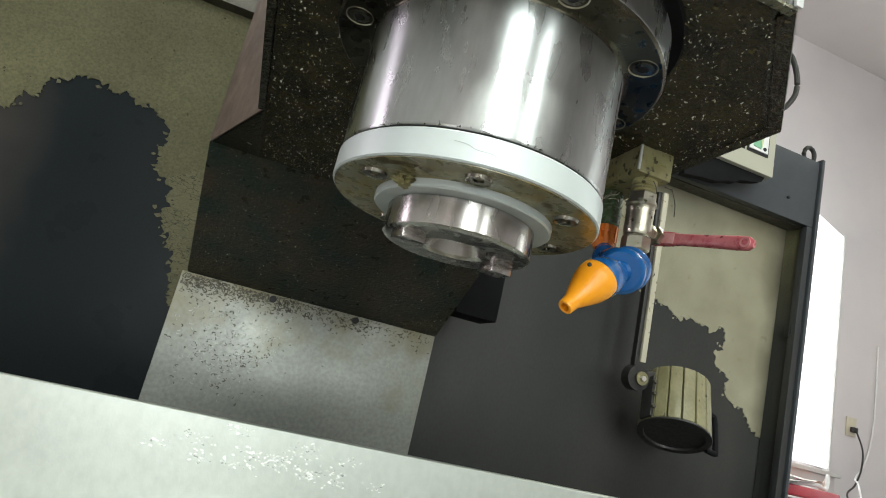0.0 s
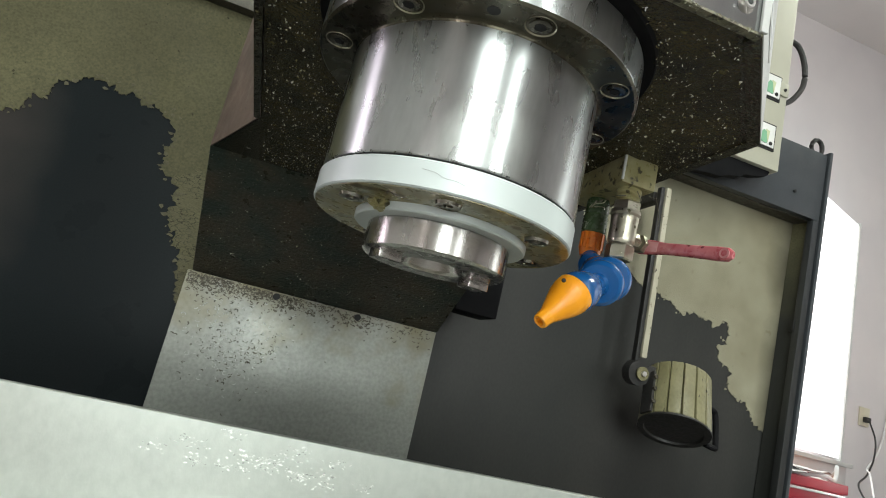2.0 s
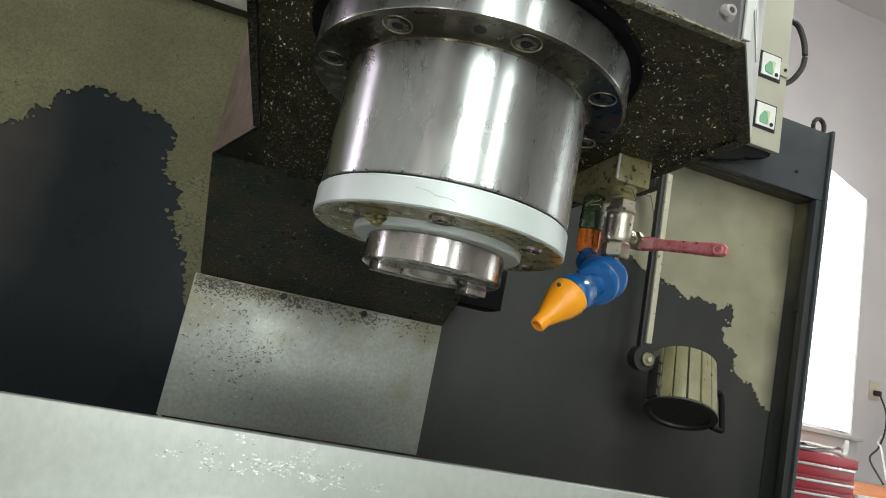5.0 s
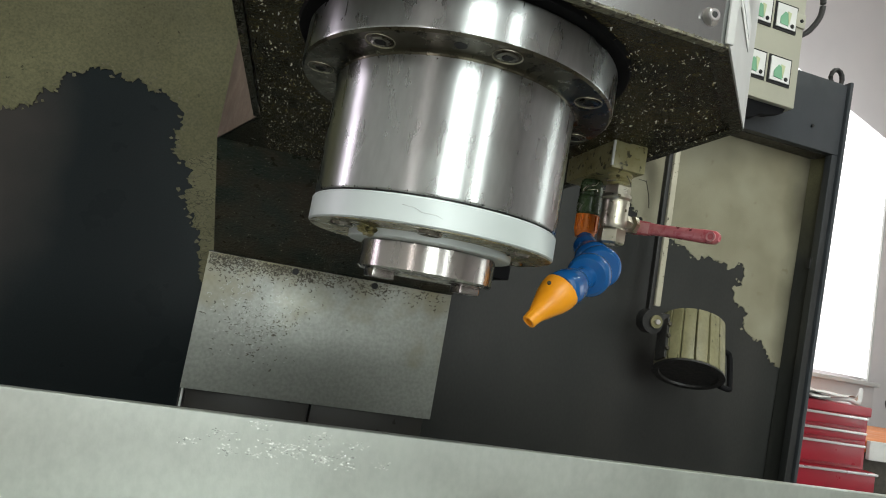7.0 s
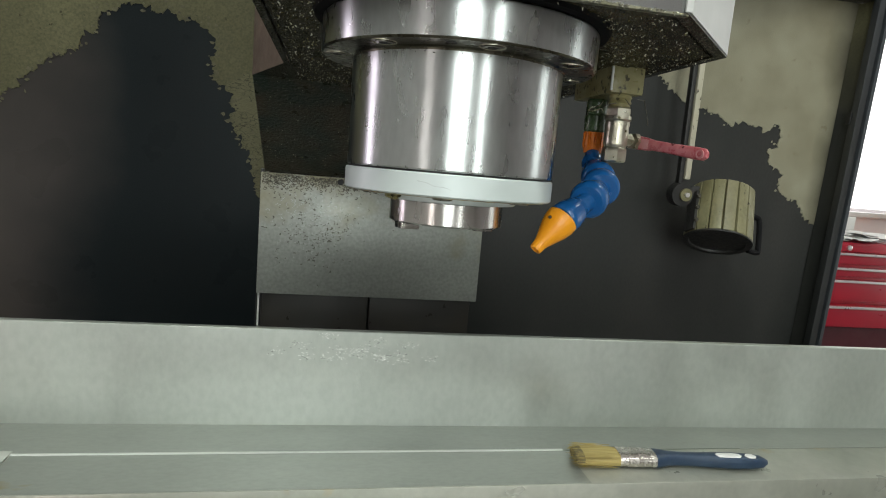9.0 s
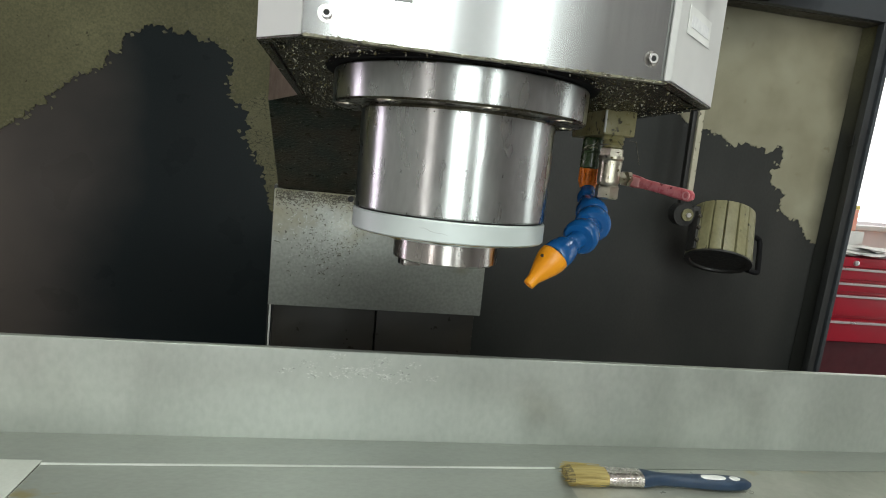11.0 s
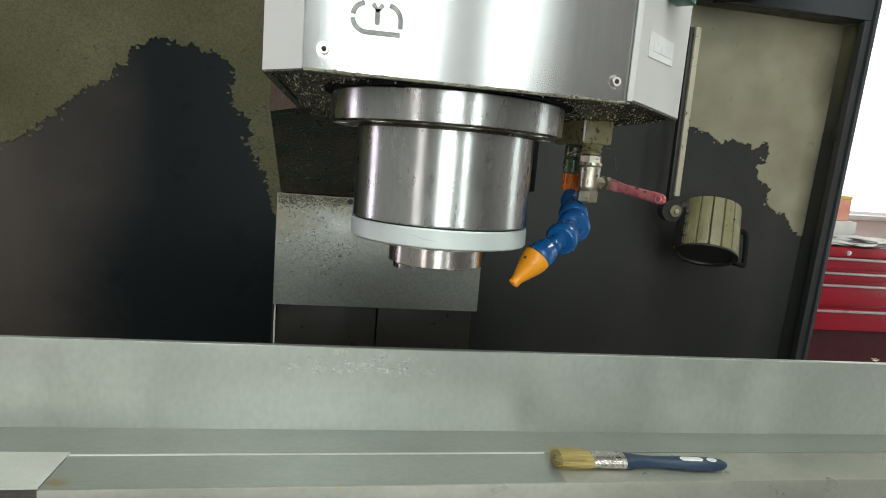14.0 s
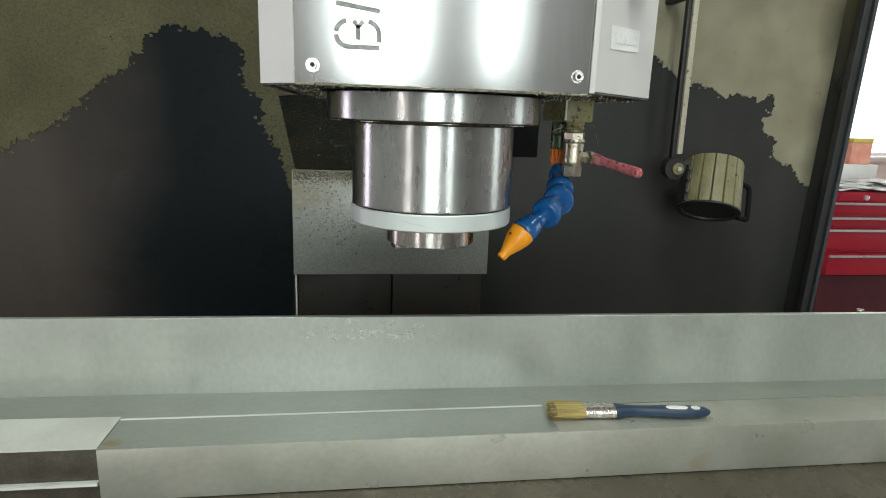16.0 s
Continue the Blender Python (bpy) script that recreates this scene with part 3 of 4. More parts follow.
# right panel with its frame
right = thing("enclosure_panel", "dark panel with faded cream paint in a slate-grey frame", "panel", (0.9, YW, 0.0))
MOVE_R = (-0.9, -YW, 0.0)
part("sheet", shift(box(0.2365, YW, 0.0, 1.2, YW + 0.02, 1.83), MOVE_R), M_DARK, right)
edge_r = [(0.24, 1.72), (0.5, 1.69), (0.62, 1.61), (0.67, 1.565), (0.72, 1.53), (0.769, 1.506), (0.83, 1.497), (0.87, 1.472), (0.93, 1.482), (0.985, 1.47), (1.01, 1.478), (1.03, 1.452), (1.022, 1.43), (1.0, 1.42),
          (1.012, 1.385), (1.045, 1.372), (1.055, 1.32), (1.08, 1.295), (1.1, 1.3), (1.128, 1.262), (1.155, 1.24), (1.172, 1.226), (1.182, 1.245), (1.198, 1.275)]
line_r = ragged(edge_r, 0.0075, 0.003, 8)
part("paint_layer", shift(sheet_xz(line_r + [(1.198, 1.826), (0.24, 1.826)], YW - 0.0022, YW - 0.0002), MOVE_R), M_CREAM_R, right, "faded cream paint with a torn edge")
band = bmesh.new()
for x, z in line_r[::4]:
    for r in range(1):
        s = rnd.uniform(0.002, 0.005)
        cx, cz = x + rnd.gauss(0.002, 0.006), z + rnd.gauss(0.005, 0.007)
        if cx < 0.25 or cx > 1.185:
            continue
        ring = [band.verts.new((cx + s * rnd.uniform(0.35, 1.5) * math.cos(a * math.tau / 6), YW - 0.0024 - rnd.uniform(0, 0.0016), cz + s * rnd.uniform(0.25, 1.1) * math.sin(a * math.tau / 6))) for a in range(6)]
        band.faces.new(ring)
tagged(part("flaked_paint", shift(band, MOVE_R), M_CREAM_R, right, "lifting paint flakes"), kind="stuff")


def leaning(bm):
    """The frame stands a little out of plumb."""
    for v in bm.verts:
        v.co.x += 0.037 * (v.co.z - 1.5)
    return shift(bm, MOVE_R)


JAMB = [(1.187, 0.9405), (1.186, 0.965), (1.179, YW - 0.0035), (1.199, YW - 0.0035), (1.199, 0.9405)]
part("jamb", leaning(prism(JAMB, 0.0, 1.803)), M_JAMB, right, "cream inner jamb, darker lower down")
part("reveal", leaning(box(0.3, 0.9405, 1.8035, 1.195, YW - 0.003, 1.815, 0.002)), M_DARKSTEEL, right)
part("top_beam", leaning(box(0.3, 0.92, 1.805, 1.2, 0.94, 1.998, 0.003)), M_FRAME, right, "slate-grey top beam")
part("inner_post", leaning(box(1.181, 0.92, 0.0, 1.2, 0.94, 1.8045, 0.002)), M_POST, right)
part("gap", leaning(box(1.2005, 0.93, 0.0, 1.2035, 0.96, 1.99)), M_BLACK, right)
part("post", leaning(box(1.204, 0.915, 0.0, 1.2145, 0.98, 2.008, 0.003)), M_FRAME, right, "slate-grey upright post")
part("beam_back", leaning(box(0.3, 0.9405, 1.816, 1.2, 0.97, 1.995)), M_FRAME, right)
part("eyebolt", leaning(tube([(1.175 + 0.019 * math.cos(a / 12 * math.tau), 0.935, 2.016 + 0.024 * math.sin(a / 12 * math.tau)) for a in range(13)], 0.006)), M_RUBBER, right, "black lifting eye")
part("screw", leaning(lathe([(0.0, -0.003), (0.004, -0.003), (0.004, 0.003), (0.0, 0.003)], 12, pose(1.105, 0.919, 1.862, 90))), M_BLACK, right)
part("latch", leaning(box(1.178, 0.935, 1.5, 1.1825, 0.95, 1.53, 0.002)), M_BLACK, right)

# ---- box with labelled switches ----
sw = thing("switch_box", "ivory steel box with square labelled switch plates", "switch box", (0.908, 0.868, 1.852))
part("body", box(-0.12, -0.02, 0.0, 0.08, 0.016, 0.5, 0.004), M_BOX, sw)
part("rubber_skirt", sheet_xz([(-0.17, -0.0005), (0.066, -0.0005), (0.06, -0.012), (0.045, -0.018), (0.02, -0.026), (-0.005, -0.03), (-0.02, -0.041), (-0.05, -0.047), (-0.075, -0.058), (-0.12, -0.062), (-0.17, -0.07)], -0.008, 0.012), M_VOID, sw, "ragged black rubber skirt")
for x, z in ((-0.01, 0.08), (-0.083, 0.08), (-0.01, 0.214), (-0.083, 0.214)):
    pl = part("switch_plate", box(x, -0.0225, z - 0.035, x + 0.066, -0.0205, z + 0.035), M_BLACK, sw)
    part("label_card", box(x + 0.005, -0.0255, z - 0.028, x + 0.061, -0.0228, z + 0.03), M_PAPER, pl, "white label card")
    bm = sheet_xz([(x + 0.015, z - 0.02), (x + 0.038, z - 0.022), (x + 0.034, z + 0.008), (x + 0.026, z + 0.012), (x + 0.014, z - 0.004)], -0.0275, -0.0257)
    part("green_mark", bm, M_TEAL, pl)
    bm = sheet_xz([(x + 0.04, z - 0.018), (x + 0.044, z + 0.012), (x + 0.033, z + 0.014), (x + 0.037, z - 0.008)], -0.0275, -0.0257)
    part("lime_mark", bm, M_LIME, pl)
    part("dot", lathe([(0.0, 0.0), (0.005, 0.0), (0.005, 0.0015), (0.0, 0.0015)], 14, pose(x + 0.05, -0.0257, z - 0.019, 90)), M_BLACK, pl)
part("catch", box(0.05, -0.026, 0.2, 0.078, -0.0205, 0.235, 0.002), M_BOX, sw)
part("catch_screw", lathe([(0.0, -0.003), (0.004, -0.003), (0.004, 0.002), (0.0, 0.002)], 12, pose(0.065, -0.027, 0.216, 90)), M_BLACK, sw)
part("carry_handle", tube(curve_pts([(0.074, -0.008, 0.185), (0.11, -0.008, 0.215), (0.138, -0.008, 0.265), (0.136, -0.008, 0.32), (0.112, -0.008, 0.365), (0.078, -0.008, 0.375)]), 0.007), M_RUBBER, sw, "black bail handle")

# ---- work light ----
wl = thing("work_light", "cream ribbed machine work light on a chipped arm", "work light", (0.694, 0.87, 1.29))
tilt = pose(0.094, -0.025, -0.05, -22, 15, 0) @ Matrix.Scale(0.87, 4)
part("arm", box(-0.0045, -0.008, 0.035, 0.0095, 0.006, 0.43, 0.003, m=pose(0.008, 0, 0, 0, -0.4, 0)), M_ARM, wl, "chipped cream flat arm")
part("arm_back", box(-0.0165, -0.004, 0.025, -0.0055, 0.012, 0.43, 0.003, m=pose(0.008, 0, 0, 0, -0.4, 0)), M_RUBBER, wl)
part("arm_mount", box(-0.012, 0.0225, 0.4, 0.012, 0.112, 0.425, 0.004), M_RUBBER, wl)
part("knuckle", lathe([(0.0, -0.016), (0.024, -0.016), (0.027, -0.012), (0.027, 0.014), (0.0, 0.014)], 32, pose(0, 0, 0, 90)), M_RUBBER, wl, "black round knuckle")
part("washer", lathe([(0.0, -0.004), (0.012, -0.004), (0.0145, -0.002), (0.0145, 0.002), (0.0, 0.002)], 28, pose(0.004, -0.019, 0, 90)), M_LAMP, wl)
part("bolt", lathe([(0.0, -0.004), (0.006, -0.004), (0.006, 0.002), (0.0, 0.002)], 6, pose(0.004, -0.025, 0, 90)), M_PULL, wl)
part("bracket", box(0.022, -0.012, -0.02, 0.05, 0.012, 0.022, 0.004), M_RUBBER, wl)
part("hinge", box(-0.09, -0.016, -0.06, -0.0815, 0.02, 0.05, 0.003, m=tilt), M_RUBBER, wl, "grimy black hinge plate")
for z in (-0.035, 0.0, 0.032):
    part("hinge_bolt", lathe([(0.0, 0.0), (0.0055, 0.0), (0.0055, 0.006), (0.0, 0.007)], 6, tilt @ pose(-0.086, -0.016, z, 90)), M_DARKSTEEL, wl)
body = part("lamp_body", lathe([(0.0, 0.086), (0.05, 0.086), (0.064, 0.079), (0.069, 0.06), (0.074, -0.055), (0.0, -0.055)], 48, tilt), M_LAMPGAP, wl, "grimy body between the ribs")
part("lamp_cap", lathe([(0.0, 0.094), (0.046, 0.093), (0.058, 0.088), (0.062, 0.082), (0.0, 0.082)], 40, tilt), M_LAMP, body)
for i in range(16):
    a = math.tau * i / 16
    part("rib", box(0.066, -0.0138, -0.064, 0.081, 0.0138, 0.078, 0.0025, m=tilt @ pose(0, 0, 0, 0, -2.0, math.degrees(a))), M_LAMP, body)
part("lens_rim", lathe([(0.0, -0.0615), (0.068, -0.0615), (0.07, -0.067), (0.0845, -0.067), (0.0855, -0.0645), (0.0845, -0.0625), (0.08, -0.0595), (0.0, -0.0595)], 48, tilt), M_RUBBER, wl, "black rubber lens rim")
part("grip", tube([tilt @ Vector(p) for p in curve_pts([(0.074, -0.02, 0.034), (0.1, -0.02, 0.034), (0.11, -0.02, 0.022), (0.113, -0.02, -0.05), (0.109, -0.02, -0.063), (0.08, -0.02, -0.066)], 5)], 0.0062), M_VOID, wl, "black bail grip")


# ---- spindle head ----
ZB = 1.424
head = thing("headstock", "milling spindle head with brushed steel front and white covers", "machine head", (0, 0.3, ZB))


def at_head(bm):
    return shift(bm, (0, -0.3, -ZB))


casting = part("casting", at_head(prism([(-0.127, 0.013), (0.127, 0.013), (0.231, 0.114), (0.231, 0.44), (0.2355, 0.62), (-0.2235, 0.62), (-0.159, 0.44), (-0.159, 0.043)], ZB, 2.3, 0.002)), M_OIL, head, "black oily casting crusted with chips")
part("front_cover", at_head(box(-0.132, 0.006, ZB - 0.003, 0.132, 0.009, 2.3, 0.0008)), M_BRUSHED, head, "brushed stainless front sheet")
part("side_cover", at_head(prism([(0.1325, 0.0065), (0.2375, 0.111), (0.2375, 0.5), (0.2345, 0.5), (0.2345, 0.113), (0.1305, 0.0095)], ZB, 2.3)), M_WHITE, head, "white painted side cover")
part("side_cover", at_head(prism([(-0.1325, 0.0065), (-0.1305, 0.0095), (-0.162, 0.042), (-0.162, 0.43), (-0.165, 0.43), (-0.165, 0.04)], ZB - 0.003, 2.3)), M_WHITE, head, "white painted side cover")
rnd = random.Random(77)
fringe = [(-0.131 + 0.262 * i / 420, ZB - 0.0027 + max(0.0, 0.0009 * noise.noise((i * 0.09, 3, 0)) + rnd.gauss(0.0001, 0.0005))) for i in range(421)]
part("crusted_edge", at_head(sheet_xz(fringe + [(0.131, ZB - 0.0042), (-0.131, ZB - 0.0042)], 0.005, 0.0108)), M_PLATETOP, head, "crust of chips along the lower edge")
part("cover_lip", at_head(box(0.128, 0.0035, ZB - 0.002, 0.1335, 0.0059, 2.3, 0.001)), M_WHITE, head)
part("primed_cheek", at_head(prism([(-0.1605, 0.435), (-0.1585, 0.434), (-0.2245, 0.616), (-0.2265, 0.617)], ZB - 0.001, 2.3)), M_PINK, head, "bare pinkish cheek of the casting")
bm = bmesh.new()
prof = [(0.621, 2.3), (0.621, ZB + 0.002), (0.87, 1.268), (0.96, 1.268), (0.96, 2.3)]
a = [bm.verts.new((-0.227, y, z)) for y, z in prof]
b = [bm.verts.new((0.2355, y, z)) for y, z in prof]
bm.faces.new(a), bm.faces.new(b)
for i in range(5):
    bm.faces.new((a[i], a[(i + 1) % 5], b[(i + 1) % 5], b[i]))
part("sloping_cover", at_head(bm), M_SLOPE, head, "grimy sloping cover behind the spindle")
part("wiper_block", at_head(box(0.2365, 0.79, 1.312, 0.32, 0.87, 1.44, 0.004)), M_VOID, head, "black rubber wiper block")
# Black ring put in for the shadow in the gap round the flange.
part("boss_ring", at_head(lathe([(0.0, 0.012), (0.122, 0.012), (0.124, 0.0), (0.122, -0.004), (0.0, -0.004)], 64, pose(0.003, 0.137, ZB))), M_VOID, head)
for x in (-0.1165, 0.1165):
    s = part("screw", at_head(lathe([(0.0, -0.003), (0.003, -0.003), (0.0048, -0.002), (0.0058, 0.0), (0.0, 0.0)], 24, pose(x, 0.0058, 1.436, -90) @ pose(0, 0, 0, 180))), M_NOSE, head, "domed socket screw")
    part("bright_dome", at_head(lathe([(0.0022, 0.0), (0.0038, 0.0), (0.0034, 0.0008), (0.0022, 0.0008)], 24, pose(x, 0.0027, 1.436, 90), closed=False)), M_PULL, s)
    part("hex_socket", at_head(lathe([(0.0, 0.0), (0.002, 0.0), (0.002, 0.0005), (0.0, 0.0005)], 6, pose(x, 0.0026, 1.436, 90))), M_BLACK, s)

# stencilled mark, turned on its side, as plain strokes
def stroke(pts, w):
    out_a, out_b = [], []
    for i, p in enumerate(pts):
        p0, p1 = Vector(pts[max(i - 1, 0)]), Vector(pts[min(i + 1, len(pts) - 1)])
        d = (p1 - p0).normalized()
        nrm = Vector((-d.y, d.x)) * w / 2
        out_a.append(tuple(Vector(p) + nrm))
        out_b.append(tuple(Vector(p) - nrm))
    return sheet_xz(out_a + out_b[::-1], 0.0052, 0.0058)


def arc(cx, cz, r, a0, a1, n=9):
    return [(cx + r * math.cos(radians(a0 + (a1 - a0) * i / n)), cz + r * math.sin(radians(a0 + (a1 - a0) * i / n))) for i in range(n + 1)]


W = 0.004
marks = [[(-0.0605, 1.4522), (-0.0865, 1.452)] + arc(-0.0865, 1.4625, 0.0105, 265, 186, 7),
         arc(-0.0865, 1.4625, 0.0105, 172, 100, 7),
         arc(-0.0715, 1.4625, 0.0105, 82, 0, 7) + [(-0.061, 1.4565)],
         [(-0.0785, 1.4578), (-0.0785, 1.4695)],
         [(-0.0825, 1.473), (-0.0785, 1.4685), (-0.0745, 1.473)],
         [(-0.097, 1.4865), (-0.0605, 1.4815)]]
for pts in marks:
    part("stencil_stroke", at_head(stroke(pts, W)), M_GREYINK, head)
st = pose(0.1785, 0.052, 1.476, 0, -3, 45.0)
lab = part("sticker", at_head(box(-0.036, -0.0006, -0.0105, 0.036, 0.0, 0.0105, m=st)), M_PAPER, head, "small white sticker")
part("text_bar", at_head(box(-0.028, -0.0009, -0.0045, 0.028, -0.00065, 0.0045, m=st)), M_FADED, lab)
part("teal_switch", at_head(box(-0.0125, -0.02, 0.0, 0.0125, -0.0022, 0.05, 0.002, m=pose(0.183, 0.057, 1.517, 0, 0, 45.0))), M_TEALBOX, head, "small teal plastic switch")
part("grime_lip", at_head(prism([(0.1315, 0.0065), (0.237, 0.111), (0.237, 0.5), (0.227, 0.5), (0.227, 0.1145), (0.129, 0.0175)], ZB - 0.002, ZB - 0.0005)), M_OIL, head)
part("grime_lip", at_head(prism([(-0.1325, 0.0065), (-0.1295, 0.0165), (-0.158, 0.044), (-0.158, 0.43), (-0.165, 0.43), (-0.165, 0.04)], ZB - 0.0045, ZB - 0.0032)), M_OIL, head)

# chips stuck in the oil under the head
rnd = random.Random(21)
chips = bmesh.new()


def chip(x, y, z, s):
    """A thin curled sliver."""
    turn, k = Euler((rnd.uniform(-1.1, 1.1), rnd.uniform(-1.1, 1.1), rnd.uniform(0, 6.28))).to_matrix(), rnd.uniform(0.25, 0.7)
    bend, last = rnd.uniform(-1.5, 1.5), None
    for q in (-1.0, 0.0, 1.0):
        w = k * s * (0.55 if q else 1.0)
        pair = [chips.verts.new(Vector((x, y, z)) + turn @ Vector((s * q, e * w + bend * s * q * q * 0.5, s * 0.35 * (1 - abs(q))))) for e in (-1, 1)]
        if last:
            chips.faces.new((last[0], last[1], pair[1], pair[0]))
        last = pair


def under_head(x, y):
    """Whether the bare underside of the casting lies here."""
    return math.hypot(x - 0.003, y - 0.137) > 0.119 and x - 0.122 < y - 0.013 and -x - 0.122 < y - 0.013


for i in range(6500):
    x, y = rnd.uniform(-0.155, 0.228), rnd.uniform(0.02, 0.6)
    if under_head(x, y):
        chip(x, y, ZB - 0.0034, rnd.choice((0.0004, 0.0005, 0.0006, 0.0007, 0.0009, 0.0014)))
for i in range(800):
    u, x = rnd.random(), rnd.uniform(-0.225, 0.23)
    chip(x, 0.619 + 0.249 * u, ZB - 0.156 * u, rnd.uniform(0.0006, 0.0015))
for i in range(900):
    chip(rnd.uniform(-0.131, 0.131), 0.006 + rnd.uniform(-0.0018, 0.004), ZB - 0.004 + abs(rnd.gauss(0, 0.0009)), rnd.uniform(0.0005, 0.0011))
tagged(part("swarf", at_head(chips), M_CHIP, head, "fine metal chips stuck in oil"), kind="stuff")
NX, NY = 200, 300
verts, faces, keep = [], [], []
for j in range(NY + 1):
    for i in range(NX + 1):
        x, y = -0.158 + 0.388 * i / NX, 0.014 + 0.596 * j / NY
        p = Vector((x, y, 0))
        lump = max(0.0, noise.noise(p * 130)) * 0.0016 + abs(noise.noise(p * 330 + Vector((7, 0, 0)))) * 0.0011 + max(0.0, noise.noise(p * 38)) * 0.001
        verts.append((x, y, ZB - 0.0006 - lump))
        keep.append(under_head(x, y))
for j in range(NY):
    for i in range(NX):
        q = (j * (NX + 1) + i, j * (NX + 1) + i + 1, (j + 1) * (NX + 1) + i + 1, (j + 1) * (NX + 1) + i)
        if all(keep[k] for k in q):
            faces.append(q)
crust_mesh = bpy.data.meshes.new("oil_crust")
crust_mesh.from_pydata(verts, [], faces)
crust = bmesh.new()
crust.from_mesh(crust_mesh)
bpy.data.meshes.remove(crust_mesh)
bmesh.ops.delete(crust, geom=[v for v in crust.verts if not v.link_faces], context="VERTS")
tagged(part("oil_crust", at_head(crust), M_WET, head), kind="stuff")

# ---- spindle ----
SX, SY = 0.003, 0.137
sp = thing("spindle", "polished steel spindle cartridge with flange, grey ring and nose", "spindle", (SX, SY, 1.255))


def zz(pairs):
    return [(r, z - 1.255) for r, z in pairs]


flange = part("flange", lathe(zz([(0.0, 1.42), (0.113, 1.42), (0.1145, 1.4185), (0.1145, 1.392), (0.113, 1.3905), (0.091, 1.3905), (0.0, 1.3905)]), 96), M_FLANGE, sp, "steel flange with socket screws")
part("flange_rim", lathe(zz([(0.1146, 1.4185), (0.1148, 1.418), (0.1148, 1.3925), (0.1146, 1.392)]), 96, closed=False), M_STEEL, sp, "polished rim")
for i in range(8):
    a = radians(-133.5 + 45 * i)
    bx, by = 0.1015 * math.cos(a), 0.1015 * math.sin(a)
    bolt = part("flange_bolt", lathe([(0.0068, 0.001), (0.0095, -0.001), (0.0098, 0.003), (0.0085, 0.003)], 24, pose(bx, by, 0.1359), closed=False), M_CHROME, flange)
    part("hex_socket", lathe([(0.0, -0.0016), (0.0036, -0.0016), (0.0036, 0.0005), (0.0, 0.0005)], 6, pose(bx, by, 0.1359)), M_BLACK, bolt)
    part("bolt_head", lathe([(0.0, 0.001), (0.0035, 0.001), (0.0038, -0.0014), (0.0066, -0.0012), (0.0068, 0.003), (0.0, 0.003)], 24, pose(bx, by, 0.1359)), M_BOLT, bolt)
    if i % 4 == 0:
        a = radians(-104.6 + 45 * i)
        part("tapped_hole", lathe([(0.0, -0.0002), (0.004, -0.0002), (0.0045, 0.001), (0.0, 0.001)], 20, pose(0.1015 * math.cos(a), 0.1015 * math.sin(a), 0.1354)), M_BLACK, flange)
part("housing", lathe(zz([(0.0, 1.39), (0.0885, 1.39), (0.0885, 1.3035), (0.0878, 1.3025), (0.0, 1.3025)]), 96), M_STEEL, sp, "mirror-polished steel cylinder")
part("oil_fillet", lathe(zz([(0.0887, 1.3878), (0.0892, 1.3892), (0.0908, 1.3902), (0.0925, 1.3904)]), 96, closed=False), M_FLANGE, sp, "oily joint line")
part("shadow_gap", lathe(zz([(0.0, 1.3025), (0.0868, 1.3025), (0.0868, 1.301), (0.0, 1.301)]), 96), M_BLACK, sp)
ring = part("end_ring", lathe(zz([(0.0, 1.301), (0.0885, 1.301), (0.0895, 1.2998), (0.0895, 1.2845), (0.0885, 1.2835), (0.058, 1.2832), (0.058, 1.2835)]), 96), [M_RING], sp, "matt light grey end ring")
part("ring_face", lathe(zz([(0.0, 1.2832), (0.088, 1.2832), (0.088, 1.2828), (0.0, 1.2828)]), 96), M_RINGUNDER, ring, "oily yellowed ring face")
for i in range(6):
    a = radians(-160 + 56 * i)
    bolt = part("ring_bolt", lathe([(0.0, 0.002), (0.003, 0.002), (0.0033, 0.0), (0.006, 0.0), (0.0062, 0.0028), (0.0, 0.0028)], 20, pose(0.072 * math.cos(a), 0.072 * math.sin(a), 0.0265)), M_BOLT, ring)
    part("bolt_rim", lathe([(0.006, 0.0), (0.0075, -0.0006), (0.0082, 0.0018), (0.007, 0.0018)], 20, pose(0.072 * math.cos(a), 0.072 * math.sin(a), 0.0265), closed=False), M_BOLT, bolt)
part("pilot_step", lathe(zz([(0.0, 1.2828), (0.06, 1.2828), (0.06, 1.2785), (0.059, 1.2775), (0.0, 1.2775)]), 80), M_RING, sp, "pale raised step")
part("nose", lathe(zz([(0.0, 1.2775), (0.0485, 1.2775), (0.0495, 1.2765), (0.0495, 1.259), (0.0475, 1.2575), (0.0445, 1.2572), (0.0245, 1.2572), (0.0222, 1.259), (0.015, 1.2775), (0.012, 1.2776), (0.0, 1.2776)]), 80), M_NOSE, sp, "ground steel nose with a taper bore")
for s in (-1, 1):
    part("drive_key", box(s * 0.036 - 0.0085, -0.0079, -0.0035, s * 0.036 + 0.0085, 0.0079, 0.0035, 0.0012, m=pose(0, 0, 0, 0, 0, 15)), M_NOSE, sp)
rnd = random.Random(6)
grime = bmesh.new()
for i in range(520):
    a = rnd.uniform(0, math.tau)
    if i < 340:
        r, z = rnd.uniform(0.0885, 0.0935), 1.3895 - abs(rnd.gauss(0, 0.0018)) - 1.255
    else:
        r, z = 0.0885, 1.3025 + abs(rnd.gauss(0, 0.0008)) - 1.255
    s = rnd.uniform(0.0003, 0.0009)
    c = Vector((r * math.cos(a), r * math.sin(a), z))
    v = [grime.verts.new(c + Vector([rnd.uniform(-s, s) for q in range(3)])) for w in range(4)]
    for f in ((0, 1, 2), (0, 1, 3), (0, 2, 3), (1, 2, 3)):
        grime.faces.new([v[q] for q in f])
